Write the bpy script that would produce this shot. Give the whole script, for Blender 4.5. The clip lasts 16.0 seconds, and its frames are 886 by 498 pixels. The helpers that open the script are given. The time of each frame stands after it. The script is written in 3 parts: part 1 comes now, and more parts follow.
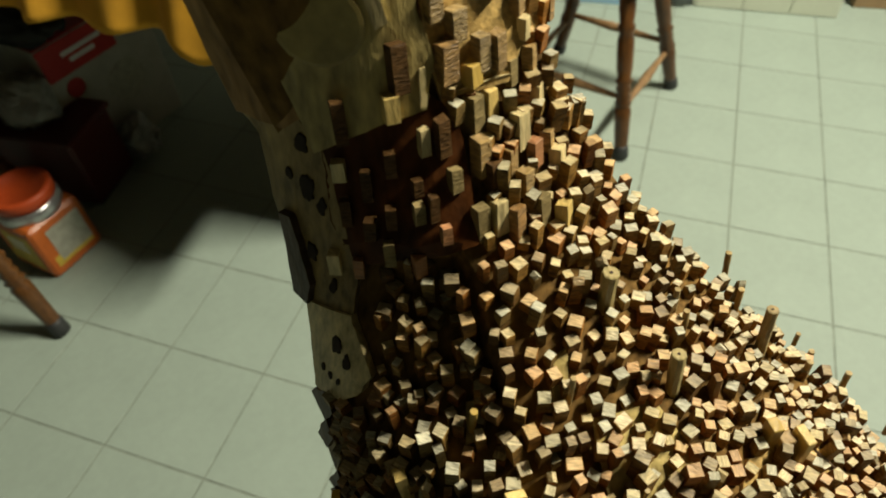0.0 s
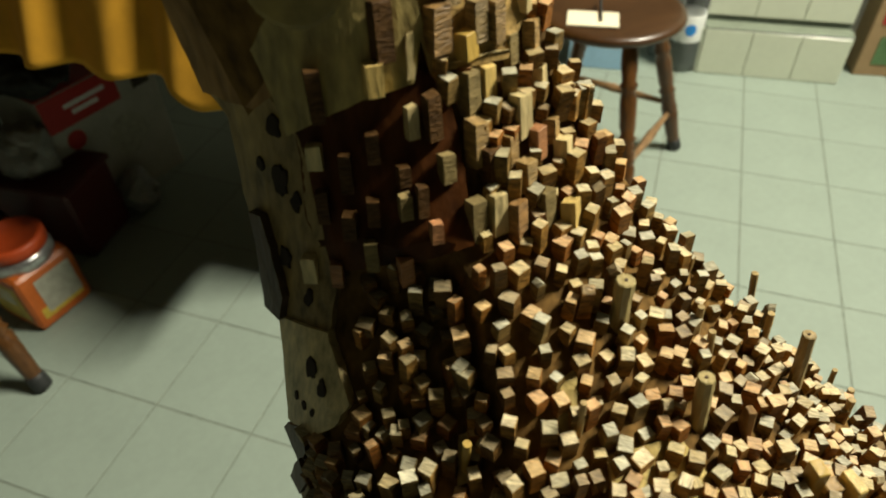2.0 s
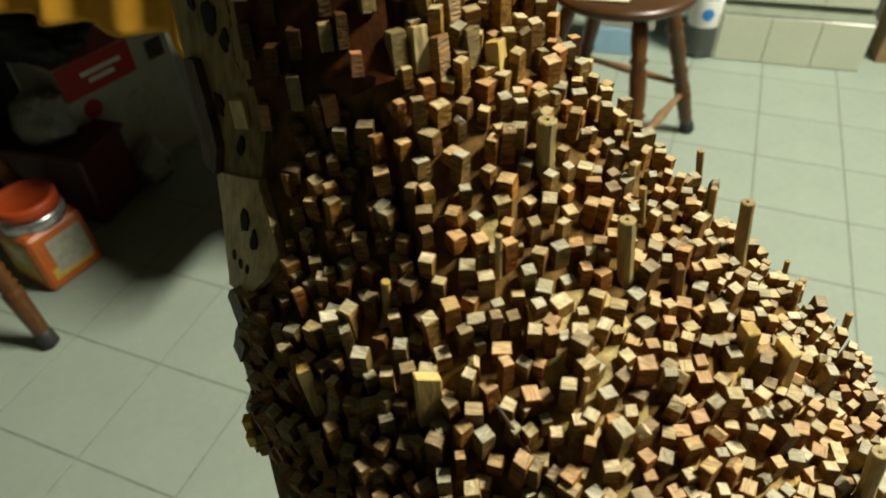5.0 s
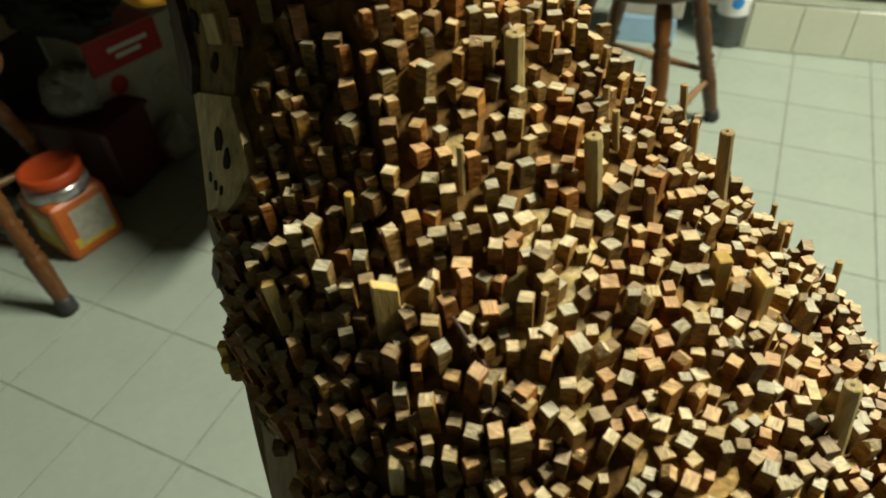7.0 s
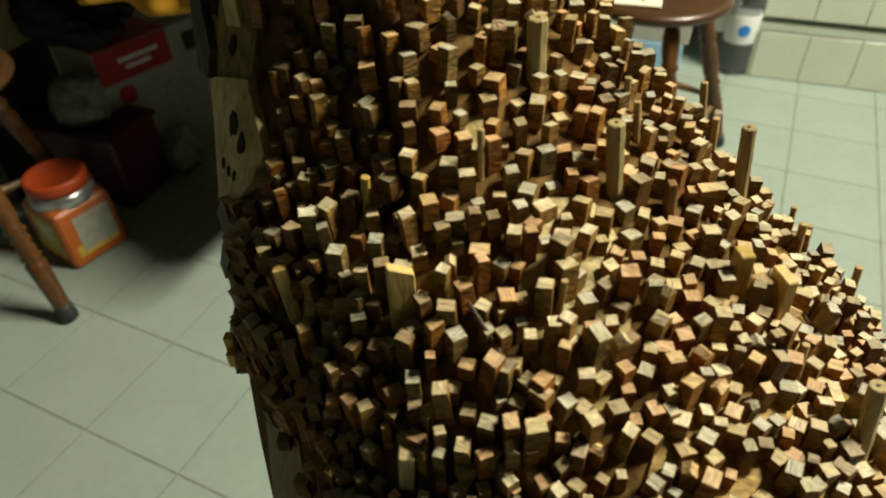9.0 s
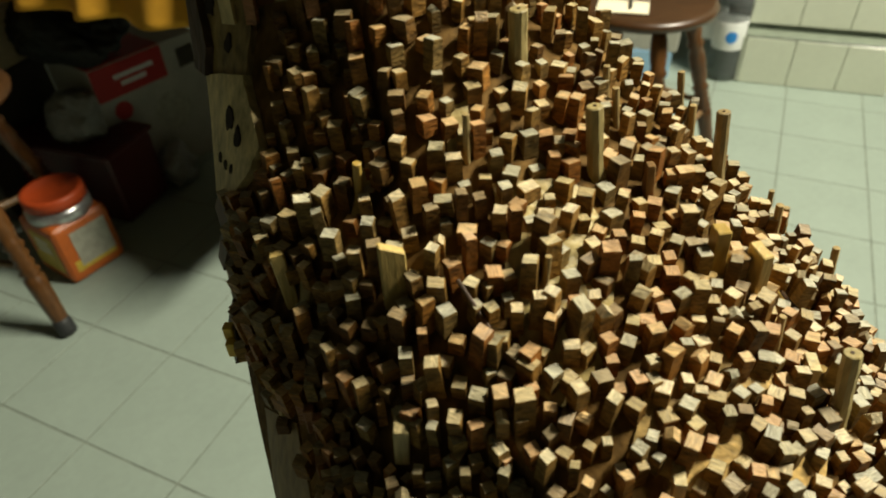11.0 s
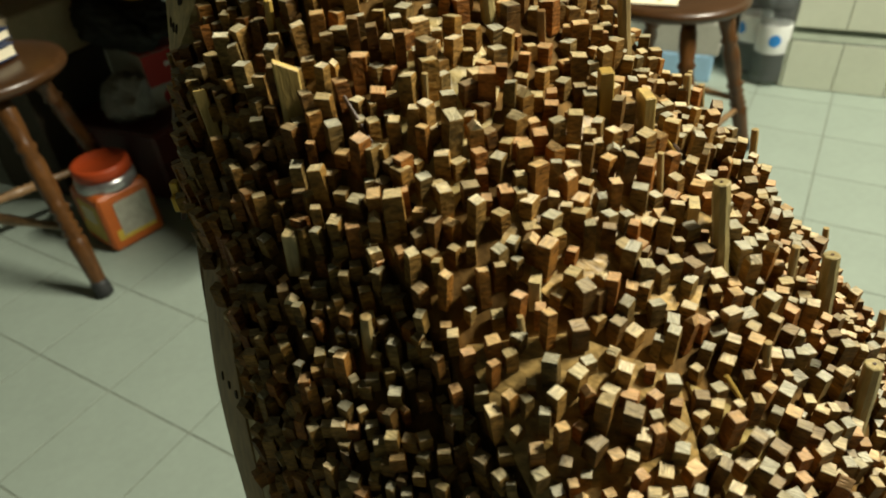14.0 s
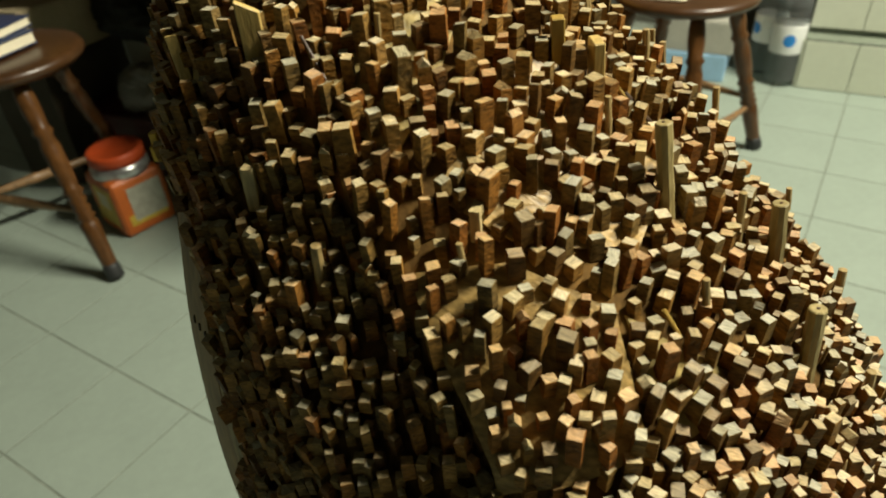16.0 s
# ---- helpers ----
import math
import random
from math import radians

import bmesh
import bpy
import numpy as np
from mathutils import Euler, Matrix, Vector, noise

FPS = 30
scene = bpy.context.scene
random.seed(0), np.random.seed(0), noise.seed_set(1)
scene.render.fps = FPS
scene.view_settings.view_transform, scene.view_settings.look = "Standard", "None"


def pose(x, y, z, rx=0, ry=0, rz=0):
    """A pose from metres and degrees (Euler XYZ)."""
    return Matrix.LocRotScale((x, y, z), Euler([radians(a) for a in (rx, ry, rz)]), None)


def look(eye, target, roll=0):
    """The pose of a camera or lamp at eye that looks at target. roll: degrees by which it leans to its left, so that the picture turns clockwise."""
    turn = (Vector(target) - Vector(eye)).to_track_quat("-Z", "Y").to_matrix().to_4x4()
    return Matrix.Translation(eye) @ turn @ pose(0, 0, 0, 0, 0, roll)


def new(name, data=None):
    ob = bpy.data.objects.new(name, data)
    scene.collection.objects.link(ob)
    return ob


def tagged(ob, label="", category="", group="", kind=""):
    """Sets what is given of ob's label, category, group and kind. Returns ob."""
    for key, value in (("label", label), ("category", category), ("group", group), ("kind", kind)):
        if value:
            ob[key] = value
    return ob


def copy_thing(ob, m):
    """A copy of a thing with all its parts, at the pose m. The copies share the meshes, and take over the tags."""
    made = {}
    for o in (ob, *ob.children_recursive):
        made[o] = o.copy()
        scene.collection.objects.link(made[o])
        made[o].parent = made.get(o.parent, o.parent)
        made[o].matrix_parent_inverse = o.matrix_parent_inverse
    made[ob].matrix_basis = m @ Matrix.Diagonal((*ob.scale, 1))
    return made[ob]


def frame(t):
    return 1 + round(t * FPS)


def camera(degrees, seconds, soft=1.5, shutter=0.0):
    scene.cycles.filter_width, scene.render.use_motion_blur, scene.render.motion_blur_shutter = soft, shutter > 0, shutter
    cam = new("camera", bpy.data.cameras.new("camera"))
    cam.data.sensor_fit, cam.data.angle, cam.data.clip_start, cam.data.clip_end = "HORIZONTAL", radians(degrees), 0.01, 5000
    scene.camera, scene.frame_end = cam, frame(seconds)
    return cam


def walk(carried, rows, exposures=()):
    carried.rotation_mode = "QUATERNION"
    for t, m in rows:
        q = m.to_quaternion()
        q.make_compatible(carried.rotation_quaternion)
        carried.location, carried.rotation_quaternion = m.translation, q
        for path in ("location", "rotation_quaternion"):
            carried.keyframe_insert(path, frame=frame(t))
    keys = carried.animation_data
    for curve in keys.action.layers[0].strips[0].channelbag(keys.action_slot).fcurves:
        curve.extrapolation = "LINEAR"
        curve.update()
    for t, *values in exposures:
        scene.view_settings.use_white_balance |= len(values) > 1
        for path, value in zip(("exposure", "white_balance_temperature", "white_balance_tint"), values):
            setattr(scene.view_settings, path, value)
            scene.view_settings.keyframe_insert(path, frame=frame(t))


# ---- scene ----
cam = camera(67.2, 16.0, soft=1.9)
PATH = [
    (0, (0.04, 0.04, 1.145), (-0.418, 1.265, -0.368), -3.0),
    (0.5, (0.04, 0.039, 1.133), (-0.483, 1.302, -0.327), -2.8),
    (1, (0.039, 0.042, 1.123), (-0.475, 1.356, -0.295), -1.9),
    (1.5, (0.036, 0.053, 1.106), (-0.468, 1.42, -0.264), -1.8),
    (2, (0.042, 0.047, 1.092), (-0.468, 1.415, -0.275), -2.3),
    (2.5, (0.05, 0.038, 1.082), (-0.465, 1.4, -0.29), -2.7),
    (3, (0.056, 0.034, 1.072), (-0.468, 1.387, -0.305), -3.0),
    (3.5, (0.063, 0.03, 1.064), (-0.481, 1.379, -0.308), -3.3),
    (4, (0.077, 0.027, 1.06), (-0.496, 1.376, -0.301), -3.4),
    (4.5, (0.087, 0.02, 1.047), (-0.498, 1.371, -0.307), -3.0),
    (5, (0.101, 0.014, 1.037), (-0.481, 1.367, -0.316), -2.9),
    (5.2, (0.103, 0.011, 1.034), (-0.48, 1.361, -0.321), -3.0),
    (7.3, (0.139, 0.0, 1.004), (-0.525, 1.313, -0.35), -3.3),
    (7.5, (0.14, -0.003, 1.002), (-0.524, 1.328, -0.336), -2.5),
    (8, (0.14, -0.008, 0.999), (-0.579, 1.291, -0.341), -2.8),
    (8.5, (0.137, -0.005, 0.996), (-0.565, 1.318, -0.33), -1.7),
    (8.7, (0.131, -0.005, 0.993), (-0.553, 1.342, -0.319), -1.7),
    (10.8, (0.139, -0.023, 0.988), (-0.529, 1.361, -0.293), -2.8),
    (11, (0.142, -0.022, 0.988), (-0.535, 1.366, -0.282), -2.9),
    (11.5, (0.152, -0.025, 0.976), (-0.537, 1.347, -0.304), -2.9),
    (12, (0.167, -0.029, 0.969), (-0.569, 1.336, -0.294), -3.4),
    (12.5, (0.186, -0.036, 0.96), (-0.586, 1.322, -0.289), -3.5),
    (13, (0.205, -0.043, 0.945), (-0.589, 1.313, -0.292), -3.3),
    (13.5, (0.228, -0.051, 0.94), (-0.594, 1.316, -0.266), -3.6),
    (14, (0.246, -0.058, 0.924), (-0.599, 1.298, -0.279), -4.2),
    (14.5, (0.258, -0.066, 0.913), (-0.598, 1.286, -0.287), -4.4),
    (15, (0.266, -0.062, 0.903), (-0.614, 1.276, -0.296), -4.8),
    (15.5, (0.281, -0.059, 0.903), (-0.628, 1.275, -0.278), -5.0),
    (16, (0.29, -0.067, 0.901), (-0.611, 1.269, -0.284), -4.3),
]
cam.data.dof.use_dof, cam.data.dof.focus_distance, cam.data.dof.aperture_fstop = True, 0.40, 9.0
walk(cam, [(t, look(eye, target, roll)) for t, eye, target, roll in PATH], exposures=[(0.0, 0.0), (16.0, 0.0)])

# ---- light ----
world = bpy.data.worlds.new("room_air")
scene.world = world
world.use_nodes = True
world.node_tree.nodes["Background"].inputs[0].default_value = (0.75, 0.85, 0.7, 1)
world.node_tree.nodes["Background"].inputs[1].default_value = 0.002
# one fluorescent tube high in the corner beyond the sculpture, its reflector turned into the room
lamp_data = bpy.data.lights.new("ceiling_tube", "AREA")
lamp_data.shape, lamp_data.size, lamp_data.size_y, lamp_data.energy = "RECTANGLE", 0.16, 0.9, 188
lamp_data.color = (1.0, 0.94, 0.75)
lamp = new("ceiling_tube", lamp_data)
lamp.matrix_world = pose(1.42, 1.46, 2.86, 0, 46, 0)

# ---- materials ----
def material(name, colour, rough=0.6, metal=0.0, vary=0.25, scale=40.0, stretch=(1, 1, 1), bump=0.2, fine=6.0, second=None, spread=0.0, island=False, gloss=0.5):
    """Colour broken up at two scales, with relief; spread shifts the tone from piece to piece."""
    m = bpy.data.materials.new(name)
    m.use_nodes = True
    nt = m.node_tree
    n, link = nt.nodes, nt.links
    bsdf = n["Principled BSDF"]
    bsdf.inputs["Roughness"].default_value = rough
    bsdf.inputs["Metallic"].default_value = metal
    bsdf.inputs["Specular IOR Level"].default_value = gloss
    co = n.new("ShaderNodeTexCoord")
    mp = n.new("ShaderNodeMapping")
    mp.inputs["Scale"].default_value = [scale * s for s in stretch]
    link.new(co.outputs["Object"], mp.inputs[0])
    shift = None
    if spread or island:
        src = n.new("ShaderNodeNewGeometry").outputs["Random Per Island"] if island else n.new("ShaderNodeObjectInfo").outputs["Random"]
        shift = src
        mul = n.new("ShaderNodeMath")
        mul.operation = "MULTIPLY"
        mul.inputs[1].default_value = 37.0
        link.new(src, mul.inputs[0])
        link.new(mul.outputs[0], mp.inputs["Location"])
    a = n.new("ShaderNodeTexNoise")
    a.inputs["Scale"].default_value, a.inputs["Detail"].default_value = 1.0, 4
    b = n.new("ShaderNodeTexNoise")
    b.inputs["Scale"].default_value, b.inputs["Detail"].default_value = fine, 5
    link.new(mp.outputs[0], a.inputs["Vector"])
    link.new(mp.outputs[0], b.inputs["Vector"])
    add = n.new("ShaderNodeMath")
    add.operation = "ADD"
    link.new(a.outputs[0], add.inputs[0])
    link.new(b.outputs[0], add.inputs[1])
    ramp = n.new("ShaderNodeMapRange")
    ramp.inputs["From Min"].default_value, ramp.inputs["From Max"].default_value = 0.65, 1.35
    link.new(add.outputs[0], ramp.inputs[0])
    mix = n.new("ShaderNodeMix")
    mix.data_type = "RGBA"
    dark = second or tuple(c * (1 - vary * 1.6) for c in colour)
    mix.inputs[6].default_value = (*dark, 1)
    mix.inputs[7].default_value = (*[min(1, c * (1 + vary * 0.4)) for c in colour], 1)
    link.new(ramp.outputs[0], mix.inputs[0])
    out = mix.outputs[2]
    if shift is not None:
        tone = n.new("ShaderNodeValToRGB")
        tone.color_ramp.interpolation = "CONSTANT"
        tints = TINTS
        els = tone.color_ramp.elements
        while len(els) < len(tints):
            els.new(0.5)
        for i, c in enumerate(tints):
            els[i].position = i / len(tints)
            els[i].color = (*[1 + (k - 1) * spread for k in c], 1)
        link.new(shift, tone.inputs[0])
        mult = n.new("ShaderNodeMix")
        mult.data_type, mult.blend_type = "RGBA", "MULTIPLY"
        mult.inputs[0].default_value = 1
        link.new(out, mult.inputs[6])
        link.new(tone.outputs[0], mult.inputs[7])
        out = mult.outputs[2]
    link.new(out, bsdf.inputs["Base Color"])
    if bump:
        bp = n.new("ShaderNodeBump")
        bp.inputs["Strength"].default_value, bp.inputs["Distance"].default_value = bump, 0.002
        link.new(b.outputs[0], bp.inputs["Height"])
        link.new(bp.outputs[0], bsdf.inputs["Normal"])
    return m


# tones of the offcuts: raw pine, grey weathered, reddish, dark bark, yellow, and so on
TINTS = [(1.0, 1.0, 0.92), (0.74, 0.84, 0.98), (1.0, 0.68, 0.46), (0.50, 0.45, 0.38), (1.10, 1.02, 0.84), (0.85, 0.80, 0.66), (0.62, 0.69, 0.76), (1.08, 0.85, 0.62),
         (0.88, 0.98, 1.10), (0.80, 0.54, 0.34), (1.15, 1.12, 1.08), (0.70, 0.62, 0.44), (0.66, 0.69, 0.66), (1.0, 0.76, 0.48), (0.45, 0.36, 0.26), (0.90, 0.84, 0.62)]
# end grain is paler by nature; the sides' deep brown also carries their shade
offcut = material("offcut_wood_shaded", (0.36, 0.205, 0.056), 0.6, gloss=0.22, vary=0.5, scale=1.2, stretch=(0.4, 0.4, 1.8), bump=0.6, fine=4, spread=1.0)
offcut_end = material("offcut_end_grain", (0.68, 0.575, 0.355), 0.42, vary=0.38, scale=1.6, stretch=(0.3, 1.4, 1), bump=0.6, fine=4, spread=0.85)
offcut_all = material("offcut_wood_shaded_far", (0.36, 0.205, 0.056), 0.6, gloss=0.22, vary=0.5, scale=170, stretch=(0.4, 0.4, 1), bump=0.6, fine=4, spread=1.0, island=True)
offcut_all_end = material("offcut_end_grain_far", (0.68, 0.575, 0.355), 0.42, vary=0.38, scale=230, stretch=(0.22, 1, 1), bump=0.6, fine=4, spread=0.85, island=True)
body_wood = material("stained_body_wood", (0.21, 0.118, 0.033), 0.85, gloss=0.15, vary=0.55, scale=16, stretch=(1, 1, 0.5), bump=0.6, fine=9)
bark_pale = material("weathered_bark", (0.40, 0.28, 0.10), 0.6, vary=0.55, scale=26, stretch=(1, 1, 0.3), bump=0.8, fine=7)
plate_pale = material("pale_pine", (0.70, 0.56, 0.27), 0.5, vary=0.38, scale=50, stretch=(1, 1, 0.2), bump=0.4, fine=7)
striped = material("striped_offcut_wood", (0.40, 0.26, 0.095), 0.55, vary=0.45, scale=300, stretch=(0.25, 0.25, 1), bump=0.9, fine=3, spread=0.5)
dark_block = material("dark_stained_offcut", (0.10, 0.050, 0.015), 0.6, gloss=0.15, vary=0.35, scale=200, stretch=(0.3, 0.3, 1), bump=0.7, fine=4)
red_block = material("reddish_offcut", (0.42, 0.19, 0.075), 0.55, vary=0.35, scale=200, stretch=(0.3, 0.3, 1), bump=0.6, fine=4)
olive_block = material("olive_grey_offcut", (0.24, 0.18, 0.075), 0.6, gloss=0.2, vary=0.25, scale=200, stretch=(0.3, 0.3, 1), bump=0.6, fine=4)
green_twig = material("greenish_peeled_twig", (0.42, 0.33, 0.13), 0.55, vary=0.3, scale=60, stretch=(1, 1, 0.2), bump=0.4, fine=7)
side_wood = material("brown_stained_side_board", (0.36, 0.235, 0.085), 0.6, vary=0.35, scale=22, stretch=(1, 1, 0.3), bump=0.4, fine=8)
# dark colour for the shade inside holes that are not cut
hole = material("hole_shade", (0.030, 0.018, 0.008), 0.9, vary=0.3, bump=0.1)
bark = material("dark_varnished_bark", (0.095, 0.05, 0.022), 0.5, vary=0.5, scale=18, stretch=(1, 1, 0.35), bump=0.7, fine=9)
plate_wood = material("greenish_plywood", (0.52, 0.40, 0.14), 0.5, vary=0.45, scale=22, stretch=(1, 1, 0.3), bump=0.8, fine=9)
plate_dark = material("dark_plywood", (0.37, 0.275, 0.08), 0.5, vary=0.3, scale=14, bump=0.3, fine=9)
plate_red = material("red_brown_stained_wood", (0.105, 0.034, 0.007), 0.6, gloss=0.12, vary=0.5, scale=16, stretch=(1, 1, 0.3), bump=0.4, fine=9)
plate_tan = material("tan_varnished_board", (0.54, 0.36, 0.12), 0.45, vary=0.5, scale=40, stretch=(0.25, 1, 1), bump=0.4, fine=9)
twig = material("peeled_twig", (0.46, 0.33, 0.13), 0.55, vary=0.35, scale=60, stretch=(1, 1, 0.2), bump=0.4, fine=7)
yellow_wood = material("yellow_wood", (0.50, 0.33, 0.07), 0.5, vary=0.2, scale=60, stretch=(1, 1, 0.2), bump=0.3, fine=6)
yellow_paint = material("yellow_painted_wood", (0.85, 0.56, 0.05), 0.45, vary=0.2, scale=120, bump=0.2, fine=6)
plate_yellow = material("pale_yellow_pine", (0.66, 0.47, 0.15), 0.5, vary=0.25, scale=90, stretch=(1, 1, 0.15), bump=0.4, fine=6)
tile_mat = material("pale_green_floor_tile", (0.275, 0.335, 0.285), 0.6, gloss=0.3, vary=0.06, scale=5, bump=0.03, fine=14)
grout_mat = material("grey_grout", (0.21, 0.245, 0.20), 0.8, vary=0.3, scale=20, bump=0.2)
wall_tile_mat = material("white_glazed_tile", (0.60, 0.64, 0.52), 0.2, vary=0.04, scale=6, bump=0.02, fine=10)
# near-black plaster, so the unseen room throws little light under the table
wall_mat = material("low_bounce_plaster", (0.09, 0.09, 0.07), 0.8, vary=0.08, scale=3, bump=0.1, fine=20)
slab_red = material("red_brown_bark_slab", (0.40, 0.23, 0.085), 0.6, gloss=0.2, vary=0.5, scale=22, stretch=(1, 1, 0.3), bump=0.7, fine=7)
chair_wood = material("dark_varnished_chair_wood", (0.11, 0.046, 0.012), 0.3, vary=0.4, scale=25, stretch=(1, 1, 0.2), bump=0.15, fine=6)
seat_wood = material("brown_varnished_seat_wood", (0.060, 0.027, 0.009), 0.32, vary=0.3, scale=22, stretch=(0.25, 1, 1), bump=0.15, fine=6)
rubber = material("black_rubber", (0.02, 0.022, 0.022), 0.6, vary=0.2, bump=0.1)
cloth_mat = material("yellow_cotton", (0.60, 0.30, 0.016), 0.9, vary=0.12, scale=30, bump=0.2, fine=20)
orange_plastic = material("orange_plastic", (0.40, 0.055, 0.01), 0.45, vary=0.08, scale=20, bump=0.03)
label_orange = material("orange_printed_label", (0.50, 0.12, 0.018), 0.4, vary=0.15, scale=25, bump=0.02)
label_grey = material("grey_printed_panel", (0.42, 0.42, 0.34), 0.45, vary=0.25, scale=60, bump=0.02)
label_yellow = material("yellow_printed_panel", (0.62, 0.45, 0.06), 0.45, vary=0.3, scale=50, bump=0.02)
foil = material("silver_foil_band", (0.55, 0.56, 0.56), 0.28, metal=0.8, vary=0.3, scale=30, bump=0.1)
red_card = material("red_printed_card", (0.45, 0.03, 0.025), 0.5, vary=0.12, scale=30, bump=0.03)
white_card = material("white_printed_card", (0.42, 0.42, 0.36), 0.5, vary=0.12, scale=20, bump=0.03)
brown_card = material("brown_cardboard", (0.33, 0.22, 0.11), 0.75, vary=0.15, scale=20, bump=0.1)
dark_card = material("dark_brown_card", (0.05, 0.04, 0.022), 0.7, vary=0.25, scale=18, bump=0.1)
stretcher_wood = material("worn_brown_stretcher_wood", (0.26, 0.155, 0.07), 0.4, vary=0.35, scale=25, stretch=(1, 1, 0.2), bump=0.15, fine=6)
dark_cloth = material("black_bag_fabric", (0.016, 0.017, 0.012), 0.7, vary=0.4, scale=20, bump=0.4)
white_bag = material("white_plastic_bag", (0.26, 0.27, 0.24), 0.35, vary=0.15, scale=20, bump=0.5)
paper = material("cream_paper", (0.75, 0.70, 0.52), 0.8, vary=0.05, scale=15, bump=0.03)
blue_card = material("pale_blue_box_card", (0.30, 0.50, 0.68), 0.5, vary=0.1, scale=15, bump=0.03)
blue_label = material("blue_print", (0.02, 0.22, 0.62), 0.4, vary=0.1, scale=20, bump=0.0)
navy = material("navy_cover", (0.02, 0.035, 0.09), 0.45, vary=0.2, scale=20, bump=0.05)
ledge_mat = material("grey_green_stone", (0.22, 0.26, 0.20), 0.4, vary=0.15, scale=20, bump=0.05)
label_white = material("white_label_paper", (0.72, 0.74, 0.72), 0.5, vary=0.05, bump=0.02)
green_card = material("green_printed_card", (0.10, 0.20, 0.08), 0.5, vary=0.3, scale=30, bump=0.03)
red_plastic = material("dark_red_plastic", (0.075, 0.010, 0.007), 0.4, vary=0.15, scale=15, bump=0.05)
cream_card = material("cream_cardboard", (0.50, 0.42, 0.26), 0.7, vary=0.1, scale=12, bump=0.08)
clear_plastic = material("clear_plastic", (0.80, 0.85, 0.85), 0.22, vary=0.02, bump=0.0)
clear_plastic.node_tree.nodes["Principled BSDF"].inputs["Transmission Weight"].default_value = 0.92
clear_plastic.node_tree.nodes["Principled BSDF"].inputs["IOR"].default_value = 1.04


# ---- building helpers ----
def part(name, bm, mat, parent=None, label="", smooth=False):
    me = bpy.data.meshes.new(name)
    bm.normal_update()
    bm.to_mesh(me)
    bm.free()
    for m in (mat if isinstance(mat, (list, tuple)) else [mat]):
        me.materials.append(m)
    if smooth:
        for p in me.polygons:
            p.use_smooth = True
    ob = new(name, me)
    ob.parent = parent
    if label:
        tagged(ob, label)
    return ob


def thing(name, label, category, group="", at=(0, 0, 0), turn=0.0):
    ob = new(name)
    ob.matrix_world = pose(*at, 0, 0, turn)
    return tagged(ob, label, category, group)


def slab(size, m=None, bevel=0.0, bm=None, segments=1):
    """A box of that size, standing on its base centre."""
    bm = bm or bmesh.new()
    made = bmesh.ops.create_cube(bm, size=1)["verts"]
    bmesh.ops.transform(bm, verts=made, matrix=(m or Matrix()) @ Matrix.Diagonal((*size, 1)) @ Matrix.Translation((0, 0, 0.5)))
    if bevel:
        edges = list({e for v in made for e in v.link_edges})
        bmesh.ops.bevel(bm, geom=edges, offset=bevel, segments=segments, affect="EDGES", profile=0.6)
    return bm


def lathe(profile, steps=20, bm=None, m=None):
    """Turned form: profile of (radius, height) from bottom to top."""
    bm = bm or bmesh.new()
    m = m or Matrix()
    rings = []
    for r, z in profile:
        rings.append([bm.verts.new(m @ Vector((r * math.cos(6.28319 * i / steps), r * math.sin(6.28319 * i / steps), z))) for i in range(steps)])
    for a, b in zip(rings, rings[1:]):
        for i in range(steps):
            bm.faces.new((a[i], a[(i + 1) % steps], b[(i + 1) % steps], b[i]))
    bm.faces.new(list(reversed(rings[0])))
    bm.faces.new(rings[-1])
    return bm


def along(a, b):
    """The pose that lays the z axis of a turned form from a to b."""
    d = Vector(b) - Vector(a)
    return Matrix.Translation(a) @ d.to_track_quat("Z", "Y").to_matrix().to_4x4(), d.length


# ---- room ----
TILE_X, TILE_Y, GAP = 0.2115, 0.221, 0.0034
ORIGIN = (-0.757, 0.335)
floor = tagged(new("floor"), "pale green glazed square floor tiles with grey joints", "floor", kind="structure")
part("grout", slab((6.0, 6.6, 0.05), Matrix.Translation((0.0, 0.9, -0.0510))), grout_mat, floor)


def wall(name, x0, x1, y0, y1, z0, z1, label):
    return tagged(part(name, slab((x1 - x0, y1 - y0, z1 - z0), Matrix.Translation(((x0 + x1) / 2, (y0 + y1) / 2, z0))), wall_mat), label, "wall", kind="structure")


# unseen walls and ceiling close the room; their dark colour limits bounce
wall("wall_north", -3.1, 3.1, 2.62, 2.74, -0.05, 2.95, "plain painted plaster wall, unseen, darkened to hold down bounced light")
wall("wall_south", -3.1, 3.1, -2.52, -2.40, -0.05, 2.95, "plain painted plaster wall, unseen, darkened to hold down bounced light")
wall("wall_west", -3.1, -2.98, -2.40, 2.62, -0.05, 2.95, "plain painted plaster wall, unseen, darkened to hold down bounced light")
wall("wall_east", 2.98, 3.1, -2.40, 2.62, -0.05, 2.95, "plain painted plaster wall, unseen, darkened to hold down bounced light")
tagged(part("ceiling", slab((6.2, 5.3, 0.1), Matrix.Translation((0, 0.11, 2.952))), wall_mat), "plain painted ceiling, unseen, darkened to hold down bounced light", "ceiling", kind="structure")

# ---- sculpture ----
# A leaning wooden form: its face is a smooth swell over the plane (u, v), with w out of it.
O = Vector((0.1, 0.2, 0.77))
AU, AV, AW = Vector((0.9703, 0.2419, 0.0)), Vector((-0.1619, 0.6493, 0.7431)), Vector((0.1798, -0.7211, 0.6691))
SWELL = [(0.019, -0.207, -1.336, 2.091, 2.184), (-0.295, -3.648, -6.192, -3.12), (-2.71, -3.076, 0.756), (1.2, 3.934), (-8.944,)]
